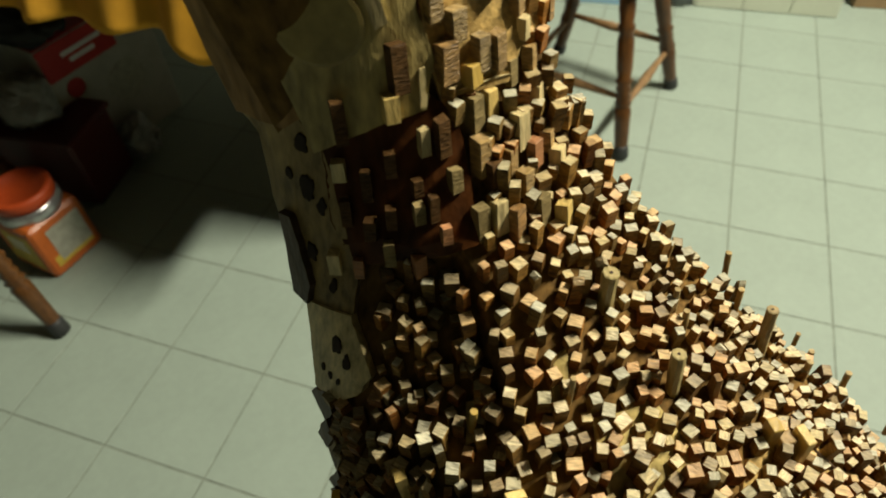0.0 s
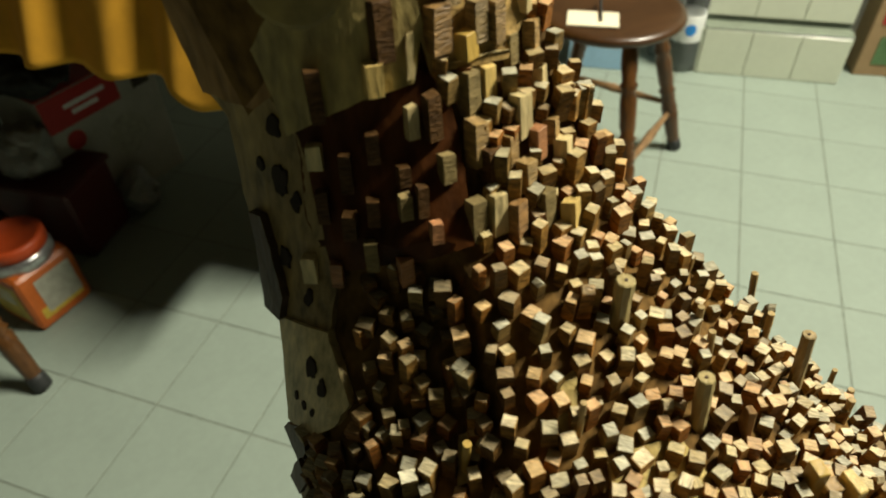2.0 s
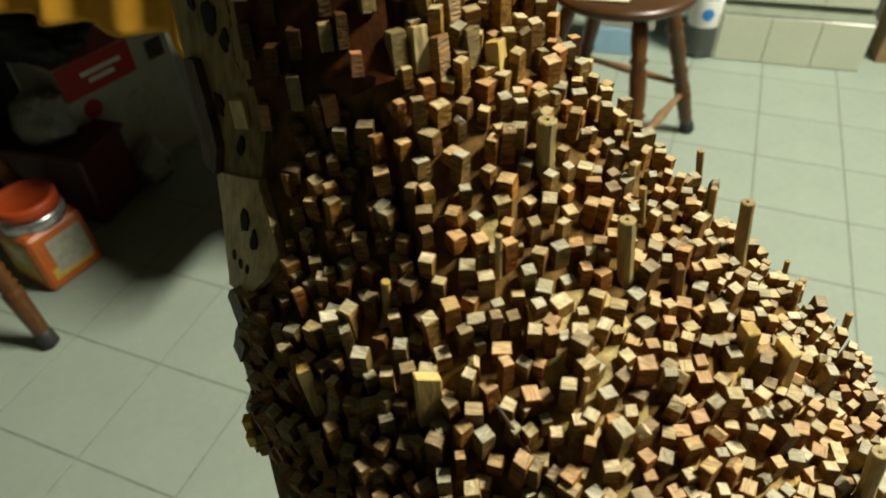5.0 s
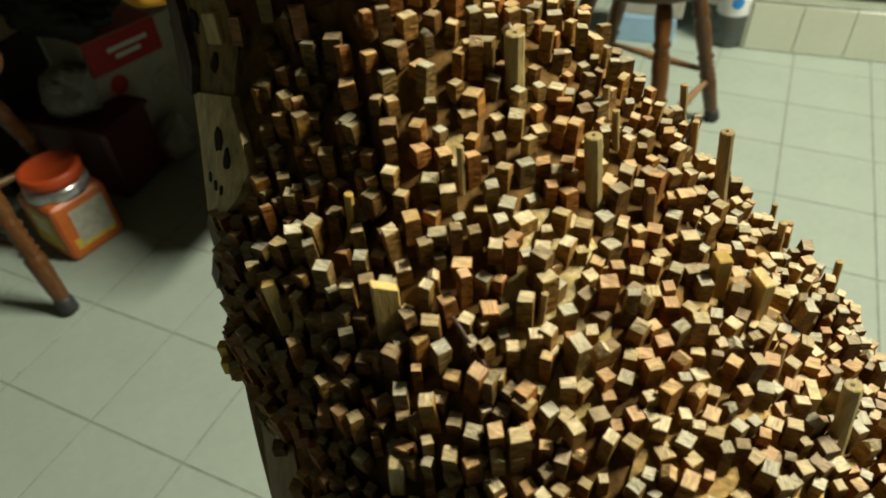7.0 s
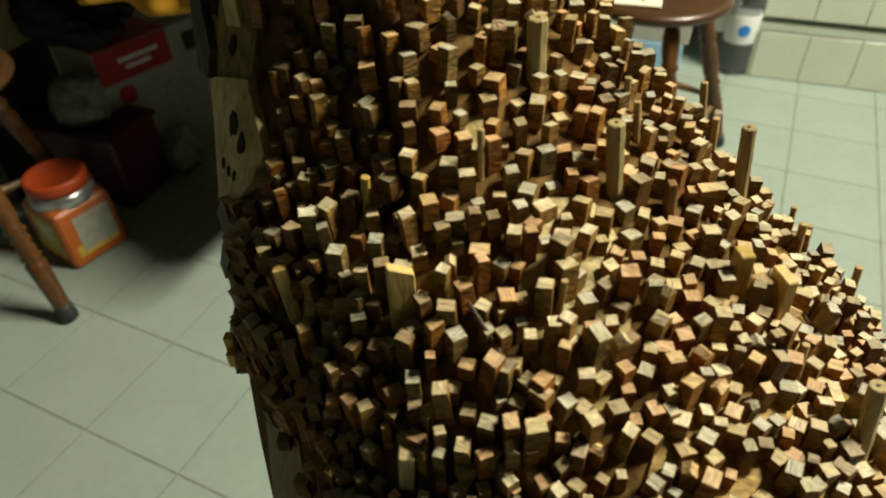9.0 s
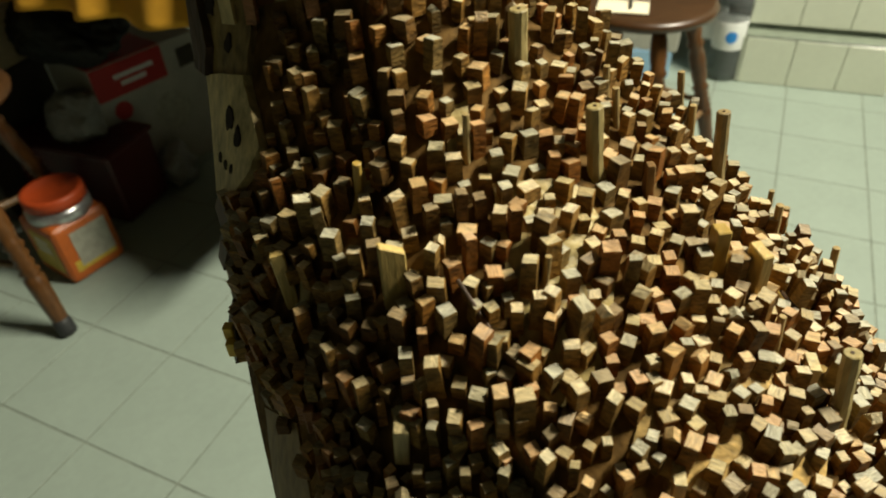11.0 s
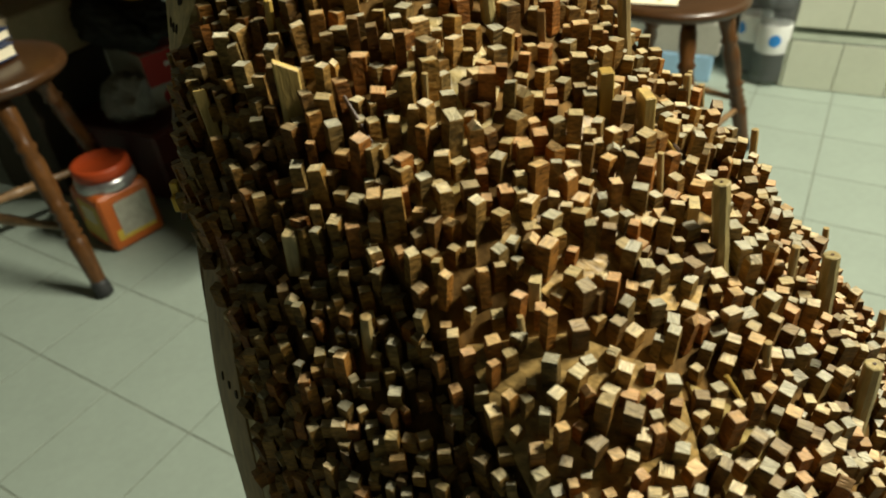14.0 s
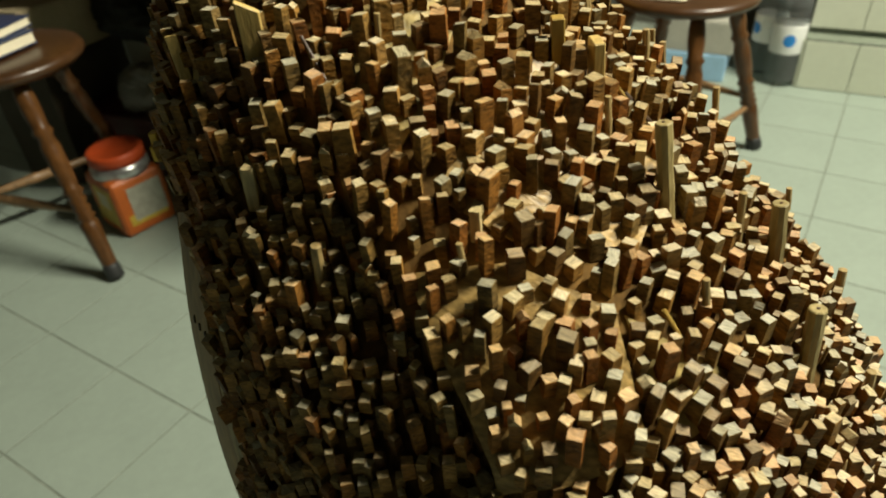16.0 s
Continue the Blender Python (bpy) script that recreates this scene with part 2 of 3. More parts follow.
LEFT = [(-0.46, -0.15), (-0.30, -0.155), (-0.22, -0.152), (-0.15, -0.162), (-0.09, -0.178), (-0.03, -0.195), (0.04, -0.20), (0.10, -0.197), (0.16, -0.205), (0.20, -0.212), (0.25, -0.226), (0.34, -0.24)]


RIGHT = [(-0.46, 0.391), (-0.3, 0.366), (-0.2, 0.326), (-0.109, 0.274), (-0.065, 0.241), (-0.02, 0.195), (0.04, 0.134), (0.1, 0.061), (0.14, 0.009), (0.2, -0.047), (0.26, -0.084), (0.34, -0.124)]


def swell(u, v):
    """The swell, with the sunken runs beside the big tan board and under the red board."""
    w = sum(c * u ** i * v ** j for i, row in enumerate(SWELL) for j, c in enumerate(row))
    if v < -0.05:
        ridge = -0.008 - 0.74 * (v + 0.08)
        d = ridge - u
        if 0 < d < 0.085:
            w -= 0.012 * min(1.0, d / 0.007) * (1 - d / 0.085) * min(1.0, (-0.05 - v) / 0.03)
    elif 0.02 < v < 0.145:
        d = -0.082 - 0.30 * (v - 0.05) - u
        if 0 < d < 0.085:
            w -= 0.018 * min(1.0, d / 0.012) * (1 - d / 0.085) * min(1.0, (v - 0.02) / 0.03, (0.145 - v) / 0.015)
    return w


def edge(line, v):
    for (v0, u0), (v1, u1) in zip(line, line[1:]):
        if v <= v1:
            return u0 + (u1 - u0) * (v - v0) / (v1 - v0)
    return line[-1][1]


def left_edge(v):
    return edge(LEFT, v)


def right_edge(v):
    return edge(RIGHT, v)


def face(u, v, out=0.0):
    """The place on the tops' swell, and out from it."""
    return O + u * AU + v * AV + (swell(u, v) + out) * AW


def normal(u, v):
    d = 0.002
    return (face(u + d, v) - face(u - d, v)).cross(face(u, v + d) - face(u, v - d)).normalized()


BASE = -0.0085
BOARD_F = [(0.020, -0.100), (0.064, -0.088), (0.112, -0.103), (0.136, -0.165), (0.108, -0.182), (0.076, -0.193)]
BOARD_H = [(-0.042, 0.052), (-0.008, 0.060), (0.016, 0.030), (0.014, -0.022), (0.002, -0.046), (-0.018, -0.036), (-0.030, 0.005)]
BOARD_I = [(0.052, 0.020), (0.098, 0.028), (0.132, -0.018), (0.120, -0.070), (0.070, -0.080), (0.026, -0.062), (0.034, -0.025)]
BOARD_G = [(0.119, -0.104), (0.188, -0.13), (0.153, -0.158), (0.143, -0.157)]


def inside(outline, u, v):
    hit = False
    for (u0, v0), (u1, v1) in zip(outline, outline[1:] + outline[:1]):
        if (v0 > v) != (v1 > v) and u < u0 + (u1 - u0) * (v - v0) / (v1 - v0):
            hit = not hit
    return hit


def near_line(outline, u, v, k):
    """How far (u, v) lies from side k of the outline."""
    a, b, p = Vector(outline[k]), Vector(outline[(k + 1) % len(outline)]), Vector((u, v))
    f = max(0.0, min(1.0, (p - a).dot(b - a) / (b - a).length_squared))
    return (p - a - f * (b - a)).length


def raised(u, v):
    """How far the boards lift the blocks that stand on them."""
    return 0.0055 if inside(BOARD_F, u, v) else 0.002 if any(inside(b, u, v) for b in (BOARD_G, BOARD_H, BOARD_I)) else 0.0


sculpture = thing("wooden_sculpture", "leaning wood sculpture crowded with upright offcut blocks and twigs", "sculpture", at=(0.1, 0.25, 0.0))


def sculpture_body():
    bm = bmesh.new()
    nv, nu = 84, 66
    grid = {}
    for j in range(nv + 1):
        v = -0.44 + 0.78 * j / nv
        u0 = left_edge(v)
        for i in range(nu + 1):
            u = u0 + (right_edge(v) - 0.004 - u0) * i / nu
            p = face(u, v, BASE) + AW * 0.0012 * noise.noise(Vector((u * 30, v * 30, 0)))
            grid[i, j] = bm.verts.new(p - Vector((0.1, 0.25, 0)))
    for j in range(nv):
        for i in range(nu):
            q = [grid.get(k) for k in ((i, j), (i + 1, j), (i + 1, j + 1), (i, j + 1))]
            if all(q):
                bm.faces.new(q)
    bmesh.ops.delete(bm, geom=[v for v in bm.verts if not v.link_faces], context="VERTS")
    rim = [e for e in bm.edges if e.is_boundary]
    ring = bmesh.ops.extrude_edge_only(bm, edges=rim)["geom"]
    low = [g for g in ring if isinstance(g, bmesh.types.BMVert)]
    for w in low:
        w.co = Vector((w.co.x * 0.5 + 0.05, w.co.y * 0.5 + 0.14, 0.0))
    bmesh.ops.holes_fill(bm, edges=[e for e in bm.edges if e.is_boundary], sides=0)
    bmesh.ops.recalc_face_normals(bm, faces=bm.faces)
    return part("body", bm, body_wood, sculpture, "dark varnished wooden body")


sculpture_body()
BACK = sculpture.matrix_world.inverted()


def block_mesh(k, rnd):
    """One upright offcut, a unit square in plan and one unit high, its top slightly askew and its edges knocked."""
    bm = bmesh.new()
    tilt, tilt2 = rnd.uniform(-0.10, 0.10), rnd.uniform(-0.12, 0.12)
    kind = k % 24
    pts = [(-0.5, -0.5), (0.5, -0.5), (0.5, 0.5), (-0.5, 0.5)]
    low = [bm.verts.new((x + rnd.uniform(-0.05, 0.05), y + rnd.uniform(-0.05, 0.05), 0)) for x, y in pts]
    mid = [bm.verts.new((x * 0.98 + rnd.uniform(-0.04, 0.04), y * 0.98 + rnd.uniform(-0.04, 0.04), 0.965 + tilt * x * 0.5 + tilt2 * y * 0.5)) for x, y in pts]
    top = [bm.verts.new((w.co.x * 0.93, w.co.y * 0.93, w.co.z + 0.03)) for w in mid]
    if kind in (7, 15):
        for w in top:
            w.co.z += 0.07 if w.co.x > 0 else -0.02
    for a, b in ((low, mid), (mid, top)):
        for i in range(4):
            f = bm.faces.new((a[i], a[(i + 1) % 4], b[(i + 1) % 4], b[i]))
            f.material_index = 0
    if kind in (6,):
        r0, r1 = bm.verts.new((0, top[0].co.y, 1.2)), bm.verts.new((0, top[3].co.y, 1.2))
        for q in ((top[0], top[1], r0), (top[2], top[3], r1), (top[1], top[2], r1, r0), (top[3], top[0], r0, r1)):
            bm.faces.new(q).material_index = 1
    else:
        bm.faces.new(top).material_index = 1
    bm.faces.new(list(reversed(low)))
    bm.normal_update()
    return bm


def low_left(u, v):
    return v < -0.06 and u < 0.03 - (v + 0.06) * 0.55


def pitch(u, v):
    """How far apart the blocks stand: close along the right rim, wider on the boards."""
    if right_edge(v) - u < 0.07:
        return 0.0072
    if inside(BOARD_F, u, v):
        return 0.0090
    if low_left(u, v):
        return 0.0075
    return 0.0079 if u > -0.05 else 0.0086


def bare(u, v):
    """Where the boards at the top, the rim and the pegs leave no room for loose blocks."""
    margin = 0.056 if v < -0.10 else 0.046 if v < -0.08 else 0.030 if v < -0.05 else 0.041 if 0.042 < v < 0.112 else 0.012 if v < 0.1 else 0.045
    if u < left_edge(v) + margin or u > right_edge(v) - 0.002:
        return True
    if v > 0.125 and u < (-0.122 if v > 0.205 else -0.104) or v > 0.214 and u < -0.088:
        return True
    if -0.20 < v < -0.08 and any(near_line(BOARD_F, u, v, k) < 0.0036 for k in range(6)):
        return True
    return any((u - a) ** 2 + (v - b) ** 2 < c * c for a, b, c in KEPT_FREE)


def place_offcuts(rnd):
    """Spots scattered over the face at the local pitch, some of them in touching pairs; each with its turn."""
    cell, held, spots = 0.012, {}, []
    for k in range(52000):
        u, v = rnd.uniform(-0.22, 0.38), rnd.uniform(-0.43, 0.335)
        if u < left_edge(v) or u > right_edge(v):
            continue
        p = face(u, v)
        c = tuple(int(q // cell) for q in p)
        r = pitch(u, v)
        close = any((p - q).length < r for i in (-1, 0, 1) for j in (-1, 0, 1) for h in (-1, 0, 1) for q in held.get((c[0] + i, c[1] + j, c[2] + h), ()))
        if close or bare(u, v):
            continue
        held.setdefault(c, []).append(p)
        turn = 14 + 70 * max(0.0, min(0.2, u)) + 10 * noise.noise(Vector((u * 16, v * 16, 2))) + rnd.gauss(0, 6)
        spots.append((u, v, turn))
        if rnd.random() < 0.13:
            a = math.radians(turn - 14)
            q = (u + 0.0064 * math.cos(a), v + 0.0064 * math.sin(a))
            if not bare(*q):
                held.setdefault(c, []).append(face(*q))
                spots.append((*q, turn))
    return spots


def offcuts():
    rnd = random.Random(7)
    kinds = []
    for k in range(24):
        bm = block_mesh(k, rnd)
        me = bpy.data.meshes.new("block")
        bm.to_mesh(me)
        bm.free()
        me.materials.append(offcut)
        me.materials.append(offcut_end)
        kinds.append(me)
    spots = place_offcuts(rnd)
    chosen = set([s for s in spots if -0.11 < s[0] < 0.15 and -0.17 < s[1] < 0.04][:300])
    rest = bmesh.new()
    for s in spots:
        uu, vv, turn = s
        n = normal(uu, vv)
        foot = face(uu, vv, BASE - 0.003 + raised(uu, vv))
        rim = right_edge(vv) - uu
        side = (0.0053 if low_left(uu, vv) else 0.0054 if rim < 0.06 else 0.0061) * rnd.uniform(0.78, 1.22)
        tall = rnd.choice((0.0075, 0.0090, 0.0100, 0.0110, 0.0122, 0.0140, 0.0185)) * rnd.uniform(0.9, 1.12) * (0.86 if rim < 0.03 else 0.88 if vv > 0.03 else 1.06)
        tip = 0.06 + (0.3 * max(0.0, 0.5 - n.z) if uu < left_edge(vv) + 0.06 else 0.0)
        lean = Vector((n.x * tip + rnd.gauss(0, 0.035), n.y * tip + rnd.gauss(0, 0.035), 1)).normalized()
        foot = foot + n * side * 1.5 * max(0.0, 1 - n.z * 1.15)
        m = Matrix.Translation(foot) @ lean.to_track_quat("Z", "Y").to_matrix().to_4x4() @ pose(0, 0, 0, 0, 0, turn) @ Matrix.Diagonal((side * rnd.uniform(0.85, 1.25), side, tall, 1))
        me = kinds[rnd.randrange(len(kinds))]
        if s in chosen:
            ob = new("block", me)
            ob.parent = sculpture
            ob.matrix_parent_inverse = BACK
            ob.matrix_basis = m
        else:
            base = len(rest.verts)
            vs = [rest.verts.new(BACK @ m @ w.co) for w in me.vertices]
            for p in me.polygons:
                rest.faces.new([vs[i] for i in p.vertices]).material_index = p.material_index
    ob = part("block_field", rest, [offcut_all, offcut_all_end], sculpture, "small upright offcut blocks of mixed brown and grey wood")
    tagged(ob, kind="stuff")


# pegs and twigs: u, v, height, radius
PEGS = [(0.073, 0.069, 0.047, 0.0036), (0.053, 0.117, 0.022, 0.002), (-0.036, 0.108, 0.032, 0.0046), (0.058, 0.096, 0.022, 0.002), (0.014, 0.089, 0.024, 0.0018),
        (0.005, 0.060, 0.040, 0.0040), (-0.054, 0.059, 0.028, 0.0016), (0.008, 0.102, 0.022, 0.0018), (0.111, 0.046, 0.024, 0.0022), (-0.015, 0.004, 0.024, 0.0016),
        (0.133, -0.050, 0.054, 0.0042), (0.099, -0.016, 0.027, 0.0018), (0.173, -0.057, 0.036, 0.0022), (0.197, -0.067, 0.048, 0.0044), (0.212, -0.016, 0.016, 0.0019),
        (0.246, -0.077, 0.031, 0.0026), (0.218, -0.122, 0.050, 0.0047)]
THIN_PEGS = [(0.159, -0.106, 0.034, 0.0020), (0.266, -0.142, 0.039, 0.0028), (-0.029, -0.116, 0.031, 0.0028), (0.157, 0.028, 0.024, 0.0022), (0.047, -0.103, 0.026, 0.0016),
             (0.245, -0.178, 0.022, 0.0023), (0.113, 0.066, 0.013, 0.0016), (0.121, 0.052, 0.018, 0.0020)]
YELLOW_PEGS = [(-0.149, -0.079, 0.031, 0.0031), (-0.105, 0.037, 0.027, 0.0022)]
KEPT_FREE = [(u, v, 0.004 + r) for u, v, h, r in PEGS + THIN_PEGS + YELLOW_PEGS] + [(-0.081, -0.006, 0.009), (0.086, 0.015, 0.009), (-0.141, -0.012, 0.012), (0.067, 0.023, 0.008), (-0.074, -0.075, 0.012), (-0.127, -0.077, 0.012), (0.031, 0.055, 0.007), (0.077, 0.019, 0.006), (0.116, -0.029, 0.008), (0.048, -0.077, 0.008)]


ON_GREEN = [(-0.145, 0.21, 0.0072, 0.0105), (-0.166, 0.2, 0.0062, 0.021), (-0.142, 0.222, 0.0075, 0.022)]
ON_RED = [(-0.17, 0.181, 0.0072, 0.01), (-0.157, 0.171, 0.0057, 0.019), (-0.146, 0.183, 0.006, 0.013), (-0.117, 0.176, 0.0068, 0.012), (-0.168, 0.158, 0.006, 0.017), (-0.133, 0.16, 0.006, 0.0105),
          (-0.126, 0.161, 0.0052, 0.015), (-0.146, 0.157, 0.006, 0.012), (-0.156, 0.151, 0.0068, 0.012), (-0.148, 0.139, 0.0062, 0.017), (-0.12, 0.15, 0.0057, 0.0085), (-0.134, 0.134, 0.0072, 0.015),
          (-0.178, 0.131, 0.0075, 0.014), (-0.165, 0.129, 0.006, 0.0125), (-0.134, 0.174, 0.006, 0.007), (-0.131, 0.193, 0.0055, 0.014), (-0.123, 0.193, 0.007, 0.021)]
ON_TAN = [(-0.119, 0.243, 0.0077, 0.012), (-0.122, 0.226, 0.0085, 0.017), (-0.108, 0.232, 0.0069, 0.0145), (-0.101, 0.233, 0.0064, 0.0155), (-0.112, 0.225, 0.0074, 0.008), (-0.09, 0.247, 0.0051, 0.0075), (-0.094, 0.257, 0.0061, 0.008), (-0.079, 0.257, 0.0048, 0.012),
          (-0.128, 0.250, 0.007, 0.013), (-0.106, 0.262, 0.0065, 0.010)]
BESIDE = [(-0.108, 0.204, 0.0076, 0.0165), (-0.101, 0.211, 0.0061, 0.012), (-0.086, 0.197, 0.008, 0.018), (-0.104, 0.183, 0.008, 0.019), (-0.098, 0.177, 0.0082, 0.0135), (-0.09, 0.184, 0.0063, 0.0125), (-0.083, 0.231, 0.0063, 0.014), (-0.092, 0.226, 0.0058, 0.0105),
          (-0.079, 0.218, 0.0064, 0.008), (-0.072, 0.196, 0.0065, 0.0095), (-0.078, 0.188, 0.0064, 0.0125), (-0.066, 0.186, 0.0075, 0.0115), (-0.082, 0.173, 0.0072, 0.013), (-0.103, 0.151, 0.0072, 0.018), (-0.094, 0.154, 0.0068, 0.018), (-0.085, 0.151, 0.0068, 0.018),
          (-0.073, 0.159, 0.0073, 0.015), (-0.061, 0.155, 0.008, 0.016)]
KEPT_FREE += [(u, v, 0.0062) for u, v, a, h in ON_GREEN + ON_RED + ON_TAN + BESIDE]


STICKS = [((-0.052, 0.008), (-0.030, -0.020), 0.0010, bark), ((0.103, 0.016), (0.122, 0.0), 0.0014, bark), ((0.099, 0.018), (0.111, 0.007), 0.0010, yellow_wood), ((0.136, -0.098), (0.146, -0.110), 0.0012, yellow_wood)]


def stand(u, v, lean=0.0, turn=0.0, sink=0.003, off=0.0):
    """The pose, in the sculpture's space, of a thing that stands on its face."""
    n = normal(u, v)
    return BACK @ Matrix.Translation(face(u, v, BASE - sink) + n * off * max(0.0, 1 - n.z)) @ Vector((-lean, 0, 1)).normalized().to_track_quat("Z", "Y").to_matrix().to_4x4() @ pose(0, 0, 0, 0, 0, turn)


def against(u, v, out, a, turn):
    """The pose of a block glued to a steep board: its axis lies between upright and the board's own slope."""
    n = normal(u, v)
    up = Vector((0, 0, 1))
    axis = (up * 0.75 + (up - n * n.z).normalized() * 0.25).normalized()
    return BACK @ Matrix.Translation(face(u, v, BASE) + n * (out + a * 0.2)) @ axis.to_track_quat("Z", "Y").to_matrix().to_4x4() @ pose(0, 0, 0, 0, 0, turn)


def pegs():
    rnd = random.Random(11)
    for u, v, h, r in PEGS + THIN_PEGS + YELLOW_PEGS:
        m = stand(u, v, (0.13 if u > 0 else -0.02) + rnd.uniform(-0.04, 0.04))
        prof = [(r * rnd.uniform(0.95, 1.08), h * k / 6) for k in range(6)] + [(r, h - r * 0.12), (r * 0.86, h)]
        bm = lathe(prof, 9, m=m)
        bend = rnd.uniform(-0.02, 0.02)
        for w in bm.verts:
            w.co.x += bend * max(0, w.co.z - m.translation.z) * 0.5
        part("peg", bm, yellow_wood if (u, v, h, r) in YELLOW_PEGS else green_twig if r > 0.0038 else twig, sculpture, smooth=False)
        if r > 0.0035:
            top = m @ Matrix.Translation((0, 0, h + 0.0001))
            part("pith", lathe([(r * 0.22, 0), (r * 0.2, 0.0003)], 8, m=top), bark, sculpture)


def plates():
    """Thin boards laid over the face, as outlines in (u, v)."""
    def board(name, outline, mat, thick, out, label):
        """Drawn flat in (u, v), cut fine, then laid on the face with its thickness."""
        bm = bmesh.new()
        f = bm.faces.new([bm.verts.new((u, v, 0)) for u, v in outline])
        bmesh.ops.triangulate(bm, faces=[f])
        for k in range(3):
            bmesh.ops.subdivide_edges(bm, edges=[e for e in bm.edges if e.calc_length() > 0.008], cuts=1, use_grid_fill=True)
            bmesh.ops.triangulate(bm, faces=[q for q in bm.faces if len(q.verts) > 3])
        for w in bm.verts:
            if w.is_boundary:
                w.co.x += 0.0012 * noise.noise(Vector((w.co.x * 160, w.co.y * 160, 3)))
                w.co.y += 0.0012 * noise.noise(Vector((w.co.x * 160, w.co.y * 160, 9)))
        up = bmesh.ops.extrude_face_region(bm, geom=bm.faces[:])["geom"]
        for w in up:
            if isinstance(w, bmesh.types.BMVert):
                w.co.z = thick
        for w in bm.verts:
            u, v, h = w.co
            w.co = BACK @ (face(u, v, BASE) + normal(u, v) * (out - thick + h))
        bmesh.ops.recalc_face_normals(bm, faces=bm.faces)
        return part(name, bm, mat, sculpture, label)
    board("board", [(-0.215, 0.30), (-0.196, 0.243), (-0.180, 0.192), (-0.131, 0.211), (-0.128, 0.232), (-0.134, 0.250), (-0.145, 0.31)], plate_wood, 0.004, 0.0085, "greenish plywood board with a round hatch")
    board("board", [(-0.178, 0.198), (-0.129, 0.216), (-0.117, 0.210), (-0.108, 0.168), (-0.104, 0.145), (-0.166, 0.133), (-0.178, 0.155)], plate_red, 0.006, 0.0045, "dark red stained board")
    board("board", [(-0.136, 0.31), (-0.076, 0.29), (-0.076, 0.262), (-0.090, 0.240), (-0.095, 0.224), (-0.124, 0.214), (-0.131, 0.236)], plate_tan, 0.006, 0.0050, "tan board with a torn lower edge")
    board("bark_slab", [(-0.240, 0.33), (-0.212, 0.33), (-0.203, 0.27), (-0.199, 0.245), (-0.193, 0.230), (-0.183, 0.208), (-0.196, 0.202), (-0.222, 0.211), (-0.228, 0.235)], slab_red, 0.009, 0.0055, "reddish brown bark slab")
    board("bark_strip", [(-0.222, 0.212), (-0.190, 0.209), (-0.177, 0.190), (-0.170, 0.151), (-0.167, 0.122), (-0.171, 0.101), (-0.201, 0.104), (-0.208, 0.130), (-0.213, 0.168), (-0.212, 0.200)], bark_pale, 0.009, 0.0045, "olive brown bark strip with knot holes")
    board("bark_splinter", [(-0.206, 0.160), (-0.199, 0.158), (-0.192, 0.118), (-0.196, 0.106), (-0.205, 0.112)], bark, 0.012, 0.009, "black bark splinter")
    board("bark_strip", [(-0.199, 0.107), (-0.171, 0.102), (-0.160, 0.067), (-0.168, 0.052), (-0.180, 0.044), (-0.200, 0.046)], plate_pale, 0.006, 0.0065, "pale bark strip with dark knot holes")
    board("board", BOARD_F, plate_tan, 0.008, 0.0055, "varnished tan board")
    board("board", BOARD_G, plate_wood, 0.004, 0.002, "pale yellow board")
    board("board", BOARD_H, plate_wood, 0.003, 0.002, "pale olive yellow board")
    board("board", BOARD_I, plate_tan, 0.003, 0.002, "tan board under the tall yellow offcuts")
    for u, v, r in ((-0.060, 0.075, 0.016), (-0.105, 0.045, 0.013), (-0.130, 0.000, 0.013)):
        board("splinter", [(u - r * 0.22, v - r), (u + r * 0.3, v - r * 0.8), (u + r * 0.2, v + r), (u - r * 0.25, v + r * 0.7)], plate_wood, 0.002, 0.0025, "narrow yellow splinter of plywood")
    board("board", [(-0.114, -0.140), (-0.104, -0.140), (-0.088, -0.235), (-0.096, -0.300), (-0.106, -0.249)], plate_wood, 0.004, 0.004, "pale board strip")
    board("side_board", [(-0.166, -0.075), (-0.137, -0.075), (-0.127, -0.12), (-0.117, -0.20), (-0.110, -0.30), (-0.110, -0.43), (-0.152, -0.43), (-0.155, -0.30), (-0.152, -0.22), (-0.162, -0.15)], side_wood, 0.008, 0.0015, "brown stained side board with small drilled holes")
    # pale splintered edges where the boards were torn
    for (u0, v0), (u1, v1), wd in (((-0.153, 0.262), (-0.148, 0.243), 0.0025), ((-0.133, 0.228), (-0.132, 0.212), 0.0012), ((-0.121, 0.2165), (-0.096, 0.2265), 0.002)):
        board("splinter", [(u0 - wd, v0), (u0 + wd, v0 + wd), (u1 + wd, v1 + wd), (u1 - wd, v1)], plate_pale, 0.002, 0.0105 if u0 < -0.13 else 0.0062, "pale torn splinter of wood")
    # bark splinters along the left rim
    for k, (v, h, far) in enumerate(((0.034, 0.014, 0.001), (0.022, 0.022, 0.007), (0.004, 0.022, 0.003), (-0.016, 0.034, 0.009), (-0.034, 0.020, 0.004), (-0.050, 0.022, 0.005))):
        u = left_edge(v)
        tip = 0.25 + 0.5 * (k % 2)
        board("bark_splinter", [(u - far, v + h * tip), (u + 0.004, v - 0.002), (u + 0.010, v + h * 0.4), (u + 0.005, v + h), (u - far * 0.5, v + h * (tip + 0.2))], (bark_pale, bark, bark)[k % 3], 0.003, 0.004 + 0.002 * (k % 3), "ragged bark splinter")
    # round hatch, and knot and drilled holes as flat discs with their inner shade as colour
    def spot(u, v, r, mat, name, out=0.0115, thick=0.001):
        q = normal(u, v).to_track_quat("Z", "Y").to_matrix().to_4x4()
        m = BACK @ Matrix.Translation(face(u, v, BASE) + normal(u, v) * out) @ q
